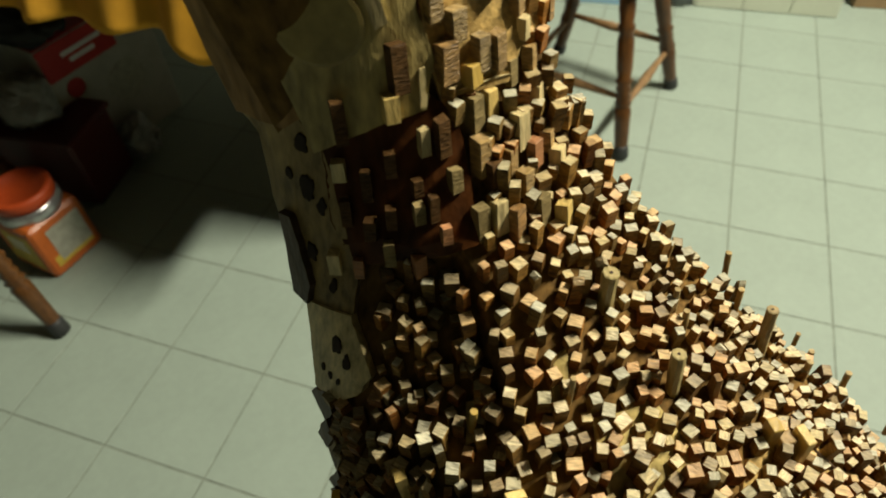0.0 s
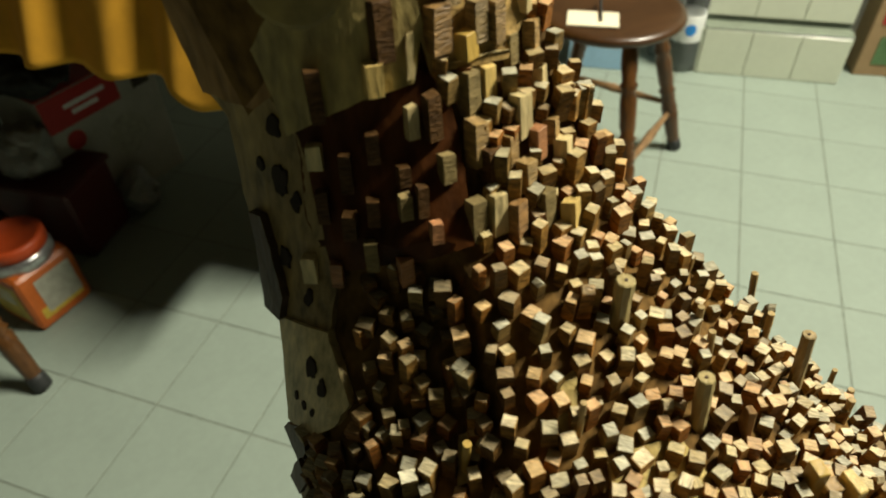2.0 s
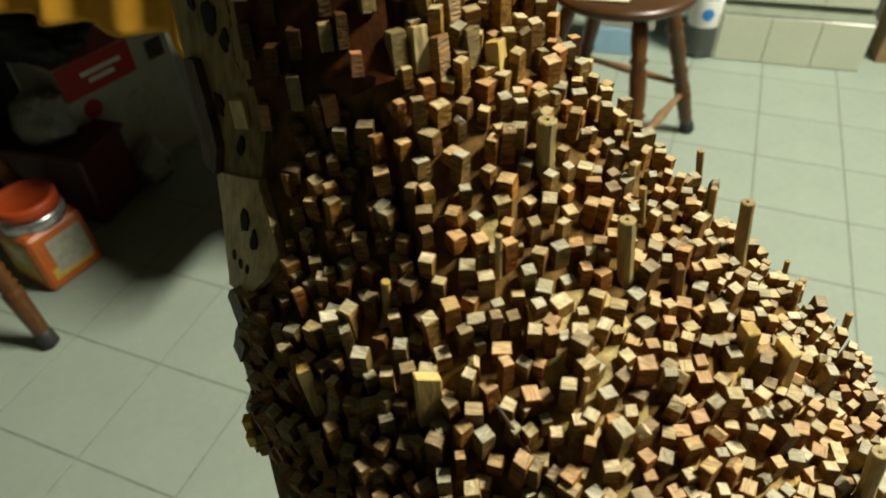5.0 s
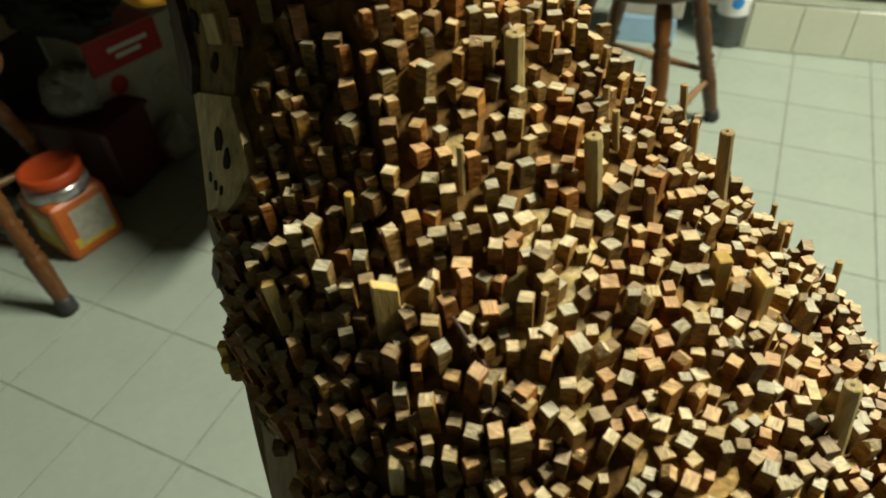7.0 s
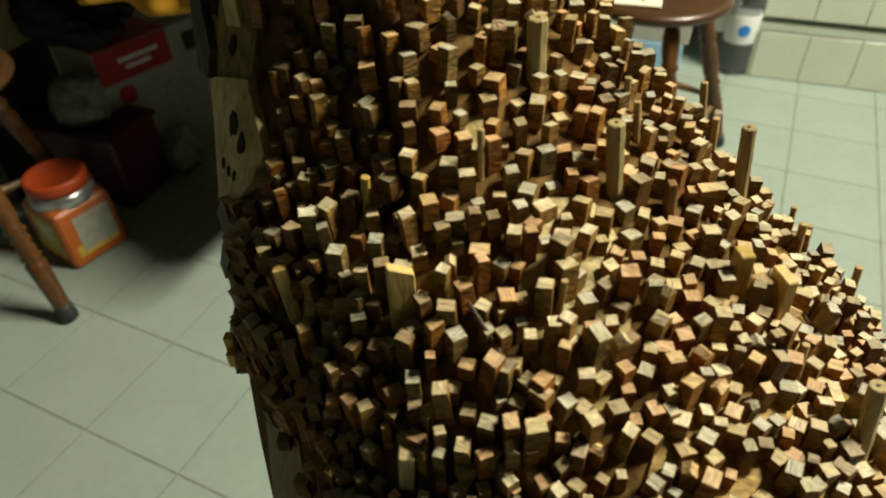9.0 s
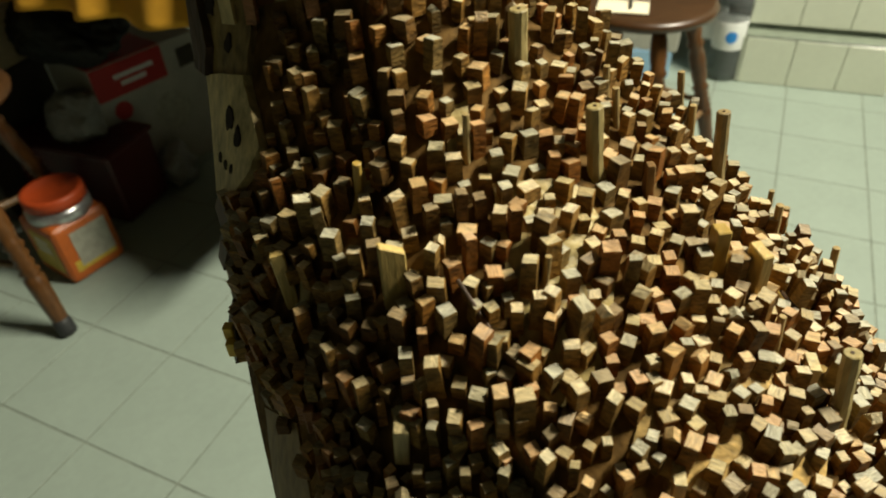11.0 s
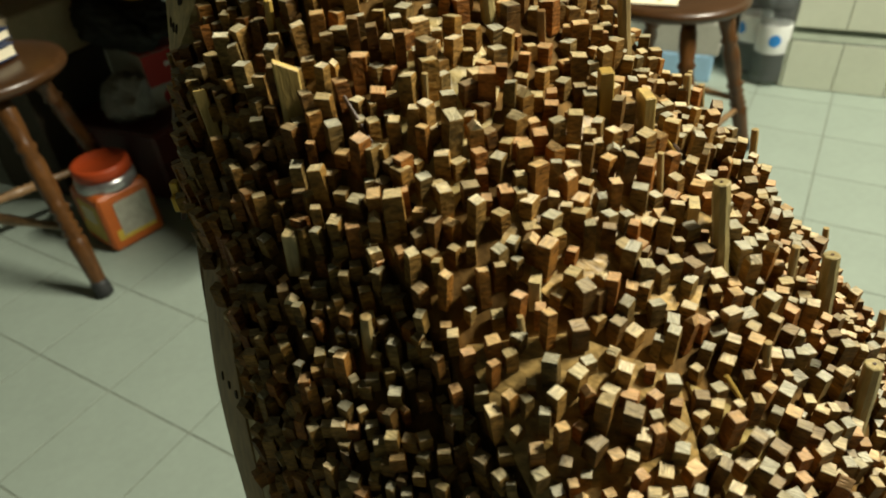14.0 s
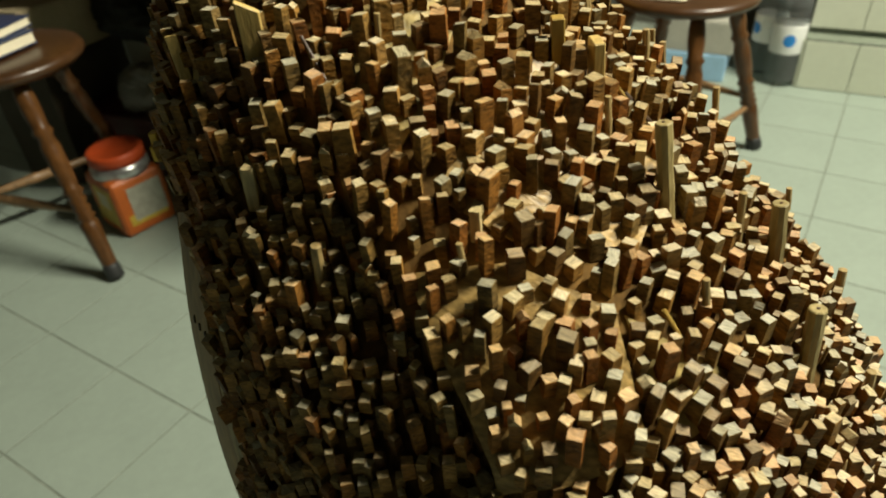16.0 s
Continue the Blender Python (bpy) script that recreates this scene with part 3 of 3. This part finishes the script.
        bm = lathe([(r, -thick), (r, 0), (r * 0.9, 0.0004)], 18)
        if mat is hole:
            for w in bm.verts:
                k = 1 + 0.55 * noise.noise(Vector((w.co.x * 330 + u * 900, w.co.y * 330, v * 700)))
                w.co.x, w.co.y = w.co.x * k * 0.75, w.co.y * k * 1.2
        bmesh.ops.transform(bm, verts=bm.verts, matrix=m)
        part(name, bm, mat, sculpture)
    spot(-0.171, 0.244, 0.019, plate_dark, "hatch", 0.0090, 0.004)
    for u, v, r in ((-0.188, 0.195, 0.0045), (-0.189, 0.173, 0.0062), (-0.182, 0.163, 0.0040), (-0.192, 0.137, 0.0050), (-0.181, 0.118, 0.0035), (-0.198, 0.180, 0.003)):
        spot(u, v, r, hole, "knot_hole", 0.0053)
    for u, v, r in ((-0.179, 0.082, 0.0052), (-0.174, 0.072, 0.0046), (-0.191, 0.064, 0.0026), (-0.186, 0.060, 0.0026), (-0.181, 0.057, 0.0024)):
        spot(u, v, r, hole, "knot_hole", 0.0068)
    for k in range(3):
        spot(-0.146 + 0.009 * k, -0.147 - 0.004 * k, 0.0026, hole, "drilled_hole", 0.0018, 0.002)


def odd_pieces():
    """The larger offcuts that stand out from the rest."""
    def piece(u, v, size, mat, turn, label="", lean=0.0, cut=0.0):
        bm = slab(size, bevel=0.0006)
        for w in bm.verts:
            if w.co.z > size[2] * 0.6:
                w.co.z += cut * w.co.x
        bmesh.ops.transform(bm, verts=bm.verts, matrix=stand(u, v, lean, turn))
        return part("offcut", bm, mat, sculpture, label)
    piece(-0.081, -0.006, (0.0115, 0.0050, 0.034), plate_yellow, 42, "tall pale plank offcut", cut=-0.55)
    piece(0.088, 0.012, (0.0125, 0.006, 0.031), plate_yellow, 38, "tall pale yellow plank offcut", 0.06, cut=-0.1)
    piece(-0.141, -0.012, (0.0100, 0.0070, 0.033), plate_yellow, 40, "yellow wedge offcut", 0.12, cut=0.3)
    piece(0.067, 0.023, (0.009, 0.007, 0.027), yellow_wood, 30, "yellow offcut", 0.06)
    piece(-0.074, -0.075, (0.0150, 0.0070, 0.026), plate_pale, 24, "broad pale offcut with a reddish knot", -0.05)
    knot = stand(-0.074, -0.075, -0.05, 24) @ Matrix.Translation((0.001, -0.0036, 0.016)) @ pose(0, 0, 0, 90, 0, 0)
    part("knot", lathe([(0.0022, -0.0002), (0.0018, 0.0003)], 10, m=knot), red_block, sculpture)
    piece(0.077, 0.018, (0.0090, 0.0080, 0.019), striped, 34, "striped offcut between the two yellow ones")
    bm = slab((0.0095, 0.0040, 0.020), bevel=0.0005)
    for w in bm.verts:
        if w.co.z > 0.012:
            w.co.z += 0.006 * (1 - abs(w.co.x) / 0.005)
            w.co.x *= 0.55
    bmesh.ops.transform(bm, verts=bm.verts, matrix=stand(0.031, 0.055, 0.05, 28))
    part("offcut", bm, slab_red, sculpture, "brown offcut with a pointed top")
    for u, v, a in ((-0.187, -0.034, 0.0060), (-0.185, -0.043, 0.0055)):
        bm = slab((a, a, 0.011), BACK @ Matrix.Translation(face(u, v, BASE) + normal(u, v) * 0.009 - Vector((0, 0, 0.004))) @ pose(0, 0, 0, 0, 0, 20), bevel=0.0006)
        part("offcut", bm, yellow_paint, sculpture, "bright yellow offcut")
    for k in range(3):
        piece(-0.133 + 0.0062 * k, -0.074 - 0.003 * k, (0.0056, 0.0056, 0.019), red_block, 30, "reddish offcut beside the slanting peg")
    # loose sticks lying across the blocks
    for (u0, v0), (u1, v1), r, mat in STICKS:
        a, b = face(u0, v0, 0.001), face(u1, v1, -0.003)
        m, length = along(a, b)
        part("stick", lathe([(r, 0), (r * 1.1, length * 0.5), (r * 0.8, length)], 7, m=BACK @ m), mat, sculpture)
    for u, v in ((0.116, -0.029), (0.048, -0.077)):
        # small arch: two posts and a lintel in one piece
        bm = slab((0.0035, 0.005, 0.013), Matrix.Translation((-0.004, 0, 0)))
        slab((0.0035, 0.005, 0.013), Matrix.Translation((0.004, 0, 0)), bm=bm)
        slab((0.0115, 0.005, 0.004), Matrix.Translation((0, 0, 0.0131)), bm=bm)
        bmesh.ops.transform(bm, verts=bm.verts, matrix=stand(u, v, 0.03, 15))
        part("arch", bm, plate_pale, sculpture, "small wooden arch")
    # single blocks glued to the bare boards near the top
    def glued(rows, out, mats):
        for k, (u, v, a, h) in enumerate(rows):
            bm = block_mesh(0, rnd)
            turn = rnd.uniform(12, 30)
            low = 0.004
            bmesh.ops.transform(bm, verts=bm.verts, matrix=against(u, v, out, a, turn) @ Matrix.Diagonal((a, a * 0.9, h * 0.88 + low, 1)) @ Matrix.Translation((0, 0, -low / (h + low))))
            mat = mats[k % len(mats)]
            part("offcut", bm, [mat, mat], sculpture)
    rnd = random.Random(5)
    glued(ON_GREEN, 0.0085, (plate_yellow, dark_block, dark_block))
    glued([(u, v, a * 0.9, h * 0.85) for u, v, a, h in ON_RED], 0.0045, (plate_pale, dark_block, dark_block, olive_block, dark_block, olive_block, dark_block, dark_block, dark_block, olive_block, red_block, red_block, plate_pale, red_block, dark_block))
    glued(ON_TAN, 0.005, (striped, striped, striped, striped, yellow_wood, plate_pale, striped))
    glued(BESIDE, 0.0, (olive_block, plate_yellow, plate_pale, striped, dark_block, striped, striped, olive_block, plate_pale, striped, red_block, plate_pale, striped, olive_block, plate_pale, striped))


offcuts()
pegs()
plates()
odd_pieces()


# ---- stools ----
LEG = [(0.012, 0.0), (0.0165, 0.035), (0.0195, 0.10), (0.0205, 0.125), (0.0150, 0.132), (0.0215, 0.139), (0.0150, 0.147), (0.0195, 0.155), (0.0145, 0.164), (0.0195, 0.173), (0.0145, 0.182),
       (0.0215, 0.191), (0.0155, 0.200), (0.0190, 0.22), (0.0200, 0.28), (0.0155, 0.300), (0.0215, 0.310), (0.0160, 0.320), (0.0195, 0.35), (0.0185, 0.38), (0.0130, 0.405)]


def stool(label, legs, rails):
    """A round-seated stool with splayed turned legs and stretchers, its seat 0.43 high."""
    ob = thing("stool", label, "stool", "turned wooden stools")
    seat = lathe([(0.140, 0.402), (0.156, 0.406), (0.168, 0.414), (0.171, 0.422), (0.167, 0.430), (0.155, 0.434), (0.10, 0.431), (0.03, 0.429)], 48)
    part("seat", seat, seat_wood, ob, "round brown varnished seat", smooth=True)
    feet, tops = [], []
    for k in range(legs):
        a = math.radians(360 / legs * k)
        c, s = math.cos(a), math.sin(a)
        feet.append(Vector((0.248 * c, 0.248 * s, 0.0)))
        tops.append(Vector((0.118 * c, 0.118 * s, 0.405)))
    for f, t in zip(feet, tops):
        m, length = along(f, t)
        k = length / 0.405
        leg = part("leg", lathe([(r, z * k) for r, z in LEG], 18, m=m), chair_wood, ob, smooth=True)
        part("rubber_foot", lathe([(0.0175, 0.002), (0.0195, 0.006), (0.0185, 0.03), (0.0165, 0.036)], 18, m=m), rubber, leg, "black rubber foot", smooth=True)
    for k in rails:
        z = 0.125 if k % 2 else 0.15
        a = feet[k].lerp(tops[k], z / 0.405)
        b = feet[(k + 1) % legs].lerp(tops[(k + 1) % legs], z / 0.405)
        m, length = along(a, b)
        prof = [(0.0065, 0), (0.0075, 0.15), (0.0105, 0.40), (0.0125, 0.46), (0.0095, 0.48), (0.0125, 0.5), (0.0095, 0.52), (0.0125, 0.54), (0.0105, 0.60), (0.0075, 0.85), (0.0065, 1.0)]
        part("stretcher", lathe([(r, z * length) for r, z in prof], 12, m=m), stretcher_wood, ob, "paler worn stretcher", smooth=True)
    return ob


first = stool("brown varnished round stool with turned legs beside the tiled plinth", 4, (0, 1, 2, 3))
first.matrix_world = pose(-0.094, 1.60, 0, 0, 0, 30)
second = stool("brown varnished round stool with books on its seat", 3, (1, 2))
second.matrix_world = pose(-1.236, 0.589, 0, 0, 0, -16) @ Matrix.Diagonal((1, 1, 1.07, 1))

# things on the first stool
note = slab((0.115, 0.075, 0.004), bevel=0.0008)
ob = tagged(part("notepad", note, paper), "cream paper pad lying on the stool seat", "notepad")
ob.matrix_world = pose(-0.125, 1.515, 0.4345, 0, 0, 8)
ob = tagged(part("pencil", lathe([(0.0035, 0), (0.0035, 0.10), (0.0008, 0.116)], 6), rubber), "dark pencil lying on the paper pad", "pencil")
ob.matrix_world = pose(-0.105, 1.50, 0.4425, -88, 0, 10)


# books on the second stool
def book(name, x, y, z, w, d, h, turn, mat, label):
    ob = thing(name, label, "book", "books on the stool", (x, y, z), turn)
    cover = slab((w, d, 0.003), bevel=0.0008)
    slab((w, d, 0.003), Matrix.Translation((0, 0, h - 0.003)), bm=cover)
    slab((0.003, d, h - 0.006), Matrix.Translation((-w / 2 + 0.0015, 0, 0.003)), bm=cover)
    part("cover", cover, mat, ob)
    part("page_block", slab((w - 0.008, d - 0.006, h - 0.0065), Matrix.Translation((0.001, 0, 0.0032))), paper, ob, "cream page block")
    return ob


book("book", -1.286, 0.574, 0.4650, 0.20, 0.15, 0.028, 12, navy, "dark blue book lying on the stool")
book("book", -1.296, 0.584, 0.4935, 0.19, 0.145, 0.022, 20, navy, "dark blue book on top of another book")


# ---- tiled plinth with the bottle and boxes beside it ----
plinth = tagged(new("trim"), "white tiled masonry plinth under the kitchen units", "plinth", kind="structure")
plinth.matrix_world = pose(0.150, 2.182, 0, 0, 0, 5)
part("core", slab((0.424, 0.40, 0.150), Matrix.Translation((0.212, 0.206, 0))), grout_mat, plinth)
part("ledge", slab((0.426, 0.055, 0.006), Matrix.Translation((0.212, 0.026, 0.1505)), bevel=0.001), ledge_mat, plinth, "grey green stone ledge")
part("upper_core", slab((0.424, 0.34, 0.70), Matrix.Translation((0.212, 0.236, 0.1505))), ledge_mat, plinth)
for k in range(3):
    part("tile", slab((0.1395, 0.008, 0.146), Matrix.Translation((0.0705 + 0.1415 * k, 0.002, 0.002)), bevel=0.0012), wall_tile_mat, plinth)
    for r in range(3):
        part("tile", slab((0.1395, 0.008, 0.196), Matrix.Translation((0.0705 + 0.1415 * k, 0.062, 0.172 + 0.2 * r)), bevel=0.0012), wall_tile_mat, plinth)


for k in range(3):
    part("tile", slab((0.008, 0.128, 0.146), Matrix.Translation((-0.0045, 0.066 + 0.13 * k, 0.002)), bevel=0.0012), wall_tile_mat, plinth)


def bottle():
    ob = thing("water_bottle", "clear plastic water bottle with a white and blue label", "bottle", "water bottles beside the plinth", at=(0.096, 2.205, 0.0))
    prof = [(0.030, 0.0), (0.044, 0.006), (0.047, 0.02)]
    for k in range(10):
        z = 0.03 + 0.022 * k
        prof += [(0.0475, z), (0.0445, z + 0.007), (0.0475, z + 0.014)]
    prof += [(0.0475, 0.25), (0.040, 0.275), (0.020, 0.30), (0.0135, 0.315), (0.0135, 0.33)]
    part("bottle_wall", lathe(prof, 28), clear_plastic, ob, smooth=True)
    part("label_band", lathe([(0.0482, 0.105), (0.0484, 0.106), (0.0484, 0.189), (0.0482, 0.19)], 28), label_white, ob, "white paper label band", smooth=True)
    part("cap", lathe([(0.0155, 0.318), (0.0155, 0.337), (0.014, 0.339)], 20), blue_label, ob, "blue screw cap")
    bm = bmesh.new()
    for k in range(-6, 7):
        a = math.radians(-78) + 0.06 * k
        h = 0.0185 * math.sqrt(max(0.02, 1 - (k / 6.2) ** 2))
        lo, hi = (bm.verts.new((0.0490 * math.cos(a), 0.0490 * math.sin(a), 0.148 + q)) for q in (-h, h))
        if k > -6:
            bm.faces.new((last[0], lo, hi, last[1]))
        last = (lo, hi)
    part("round_mark", bm, blue_label, ob, "round blue mark")
    return ob


copy_thing(bottle(), pose(0.030, 2.285, 0.0, 0, 0, -60))


def carton(name, x, y, size, turn, mat, label, z=0.0, flap=True):
    ob = thing(name, label, "box", at=(x, y, z), turn=turn)
    part("body", slab(size, bevel=0.003), mat, ob)
    if flap:
        part("flap", slab((size[0] - 0.004, size[1] / 2 - 0.002, 0.003), Matrix.Translation((0, size[1] / 4, size[2])), bevel=0.001), mat, ob)
        part("flap", slab((size[0] - 0.004, size[1] / 2 - 0.002, 0.003), Matrix.Translation((0, -size[1] / 4, size[2])), bevel=0.001), mat, ob)
    return ob


carton("storage_box", -0.165, 2.19, (0.20, 0.14, 0.085), 6, blue_card, "pale blue cardboard box on the floor behind the stool")
carton("storage_box", -0.160, 2.20, (0.22, 0.15, 0.10), 4, white_card, "white cardboard box stacked on a blue one", z=0.0885)
right = carton("grocery_carton", 0.70, 2.36, (0.17, 0.10, 0.26), 8, brown_card, "brown grocery carton with red and green print")
part("red_panel", slab((0.12, 0.002, 0.07), Matrix.Translation((0.0, -0.0512, 0.17))), red_card, right, "red printed panel")
part("green_panel", slab((0.07, 0.002, 0.09), Matrix.Translation((-0.01, -0.0512, 0.04))), green_card, right, "green printed panel")


# ---- table with its yellow cloth, and what is stowed under it ----
table = thing("table", "wooden table with a short yellow cloth and things stowed beneath", "table", at=(-1.385, 1.30, 0))
part("tabletop", slab((1.82, 0.84, 0.03), Matrix.Translation((0, 0, 0.70)), bevel=0.004), chair_wood, table)
for sy in (-0.33, 0.37):
    part("leg", slab((0.05, 0.05, 0.6995), Matrix.Translation((-0.80, sy, 0)), bevel=0.004), chair_wood, table)
# unseen panel in place of end legs, added to shade the floor behind it
part("end_shade_panel", slab((0.025, 0.74, 0.6995), Matrix.Translation((0.865, 0.02, 0)), bevel=0.004), chair_wood, table)


def drape():
    """The cloth over the top, hanging in soft folds along the near side and an unseen end side added for shade."""
    bm = bmesh.new()
    nx, nz = 220, 14
    rows = []
    for k in range(nz + 1):
        row = []
        f = k / nz
        for i in range(nx + 1):
            x = -2.31 + 1.84 * i / nx
            amp = 0.006 + 0.015 * (1 - f) ** 0.8
            fold = 0.9 * math.sin(x * 42 + 4.47) + 0.2 * math.sin(x * 71 + 0.7)
            low = 0.565 - 0.037 * max(0.0, min(1.0, (x + 0.70) / 0.05))
            z = low + (0.737 - low) * f
            row.append(bm.verts.new((x, 0.866 - amp * fold - 0.055 * (1 - f), z)))
        rows.append(row)
    back = [bm.verts.new((v.co.x, 1.73, 0.737)) for v in rows[-1]]
    rows.append(back)
    for a, b in zip(rows, rows[1:]):
        for i in range(nx):
            bm.faces.new((a[i], a[i + 1], b[i + 1], b[i]))
    # unseen end side, added to keep lamp light from under the table
    last = None
    for i in range(61):
        y = 0.812 + 0.918 * i / 60
        fold = 0.012 * math.sin(y * 31) + 0.006 * math.sin(y * 67)
        lo, hi = bm.verts.new((-0.454 + fold, y, 0.522)), bm.verts.new((-0.4695, max(y, 0.866), 0.737))
        if last:
            bm.faces.new((last[0], lo, hi, last[1]))
        last = (lo, hi)
    ob = tagged(part("tablecloth", bm, cloth_mat, smooth=True), "yellow cotton tablecloth hanging in folds over the table edge", "tablecloth")
    mod = ob.modifiers.new("thickness", "SOLIDIFY")
    mod.thickness = 0.0012


drape()


def lump(name, place, size, mat, label, category, seed, rough=0.25):
    """A crumpled soft bag that rests on its flattened base."""
    bm = bmesh.new()
    bmesh.ops.create_icosphere(bm, subdivisions=5, radius=1)
    for v in bm.verts:
        p = v.co * 1.6 + Vector((seed * 7.3, seed * 3.1, seed))
        q = 1 + rough * noise.noise(p) + rough * 0.5 * abs(noise.noise(p * 2.7)) + rough * 0.22 * noise.noise(p * 7)
        v.co = v.co * q
        v.co.z = max(v.co.z, -0.8)
        v.co = Vector((v.co.x * size[0], v.co.y * size[1], (v.co.z + 0.8) * size[2]))
    ob = tagged(part(name, bm, mat, smooth=True), label, category)
    ob.matrix_world = pose(*place)
    return ob


# red and white product carton: its long printed side looks along +x
box = thing("product_carton", "red and white printed product carton standing under the table", "box", at=(-1.335, 1.055, 0), turn=-12)
part("body", slab((0.20, 0.31, 0.345), Matrix.Translation((0, 0.088, 0)), bevel=0.004, segments=2), white_card, box)
part("red_panel", slab((0.0022, 0.198, 0.082), Matrix.Translation((0.1008, 0.033, 0.260))), red_card, box, "red printed panel")
part("lid_panel", slab((0.196, 0.198, 0.0022), Matrix.Translation((0, 0.033, 0.3446))), red_card, box, "red printed lid")
for w, y, z in ((0.110, 0.045, 0.303), (0.070, 0.040, 0.283)):
    part("print_bar", slab((0.0012, w, 0.011), Matrix.Translation((0.1024, y, z))), label_white, box, "white bar of lettering")
for y, z, r in ((-0.012, 0.222, 0.024), (-0.012, 0.162, 0.023), (-0.015, 0.100, 0.022)):
    part("round_print", lathe([(r, 0), (r, 0.0012)], 20, m=Matrix.Translation((0.1002, y, z)) @ pose(0, 0, 0, 0, 90, 0)), red_card, box, "round red picture")
part("picture", lathe([(0.055, 0), (0.055, 0.0014)], 24, m=Matrix.Translation((0.1002, 0.120, 0.165)) @ pose(0, 0, 0, 0, 90, 0)), label_grey, box, "grey printed picture")
part("picture", slab((0.0016, 0.05, 0.05), Matrix.Translation((0.1004, 0.198, 0.265)), bevel=0.0005), dark_card, box, "small dark printed picture")

lump("plastic_bag", (-1.178, 1.075, 0.0), (0.048, 0.050, 0.055), white_bag, "crumpled white plastic bag on the floor before the carton", "bag", 2, 0.35)
crate = thing("plastic_crate", "dark red plastic crate on the floor behind the jar", "crate", at=(-1.31, 0.925, 0), turn=6)
part("crate_wall", slab((0.30, 0.16, 0.195), bevel=0.008), red_plastic, crate)
part("rim", slab((0.312, 0.172, 0.014), Matrix.Translation((0, 0, 0.183)), bevel=0.004), red_plastic, crate)
lump("plastic_bag", (-1.285, 0.92, 0.1975), (0.070, 0.055, 0.062), white_bag, "crumpled white plastic bag on a dark red crate", "bag", 5, 0.3)
lump("black_bag", (-1.37, 1.035, 0.348), (0.175, 0.095, 0.075), dark_cloth, "black cloth bag lying on top of the cartons", "bag", 8, 0.35)
carton("storage_box", -1.575, 0.88, (0.22, 0.28, 0.335), 10, dark_card, "dark brown cardboard box standing under the table")
carton("cream_carton", -1.572, 0.882, (0.215, 0.27, 0.13), 8, cream_card, "cream cardboard carton on a dark box under the table", z=0.3385)


def jar():
    """A squared plastic jar with a screw lid."""
    ob = thing("plastic_jar", "orange lidded square plastic jar with orange and yellow label", "jar", at=(-1.156, 0.712, 0), turn=-9)
    part("jar_wall", slab((0.136, 0.136, 0.150), bevel=0.018, segments=3), label_orange, ob, smooth=False)
    part("shoulder", lathe([(0.067, 0.146), (0.0685, 0.150), (0.0685, 0.166), (0.064, 0.172), (0.060, 0.176)], 36), foil, ob, "silver foil neck band", smooth=True)
    lid = [(0.062, 0.1755), (0.0655, 0.178), (0.0655, 0.200), (0.062, 0.204), (0.052, 0.204), (0.049, 0.199)]
    part("lid", lathe(lid, 48), orange_plastic, ob, "orange screw lid", smooth=True)
    for turn in (0, 90, 180, 270):
        m = pose(0, 0, 0, 0, 0, turn)
        part("panel", slab((0.086, 0.0016, 0.088), m @ Matrix.Translation((0.008, -0.0684, 0.038))), label_grey if turn in (90,) else label_yellow, ob, "printed panel")
        part("panel", slab((0.098, 0.0014, 0.028), m @ Matrix.Translation((0, -0.0683, 0.028))), label_yellow, ob, "yellow printed panel")
        for k in range(3):
            part("print_bar", slab((0.05, 0.0008, 0.006), m @ Matrix.Translation((0.005, -0.0695, 0.075 + 0.014 * k))), label_white if turn != 90 else label_grey, ob)


jar()

# ---- floor tiles ----
def floor_tiles():
    bm = slab((TILE_X - GAP, TILE_Y - GAP, 0.008), bevel=0.0006)
    me = bpy.data.meshes.new("tile")
    bm.to_mesh(me)
    bm.free()
    me.materials.append(tile_mat)
    rnd = random.Random(3)
    rest = bmesh.new()
    for i in range(-11, 19):
        for j in range(-13, 11):
            x, y = ORIGIN[0] + (i + 0.5) * TILE_X, ORIGIN[1] + (j + 0.5) * TILE_Y
            if abs(x) > 2.93 or not -2.35 < y < 2.58:
                continue
            m = pose(x, y, -0.008 + rnd.uniform(-0.0001, 0.0001), rnd.uniform(-0.02, 0.02), rnd.uniform(-0.02, 0.02), 0)
            if -1.6 < x < 0.9 and -0.4 < y < 2.3:
                ob = new("tile", me)
                ob.parent = floor
                ob.matrix_basis = m
            else:
                vs = [rest.verts.new(m @ w.co) for w in me.vertices]
                for p in me.polygons:
                    rest.faces.new([vs[k] for k in p.vertices])
    tagged(part("far_tiles", rest, tile_mat, floor), kind="stuff")


floor_tiles()
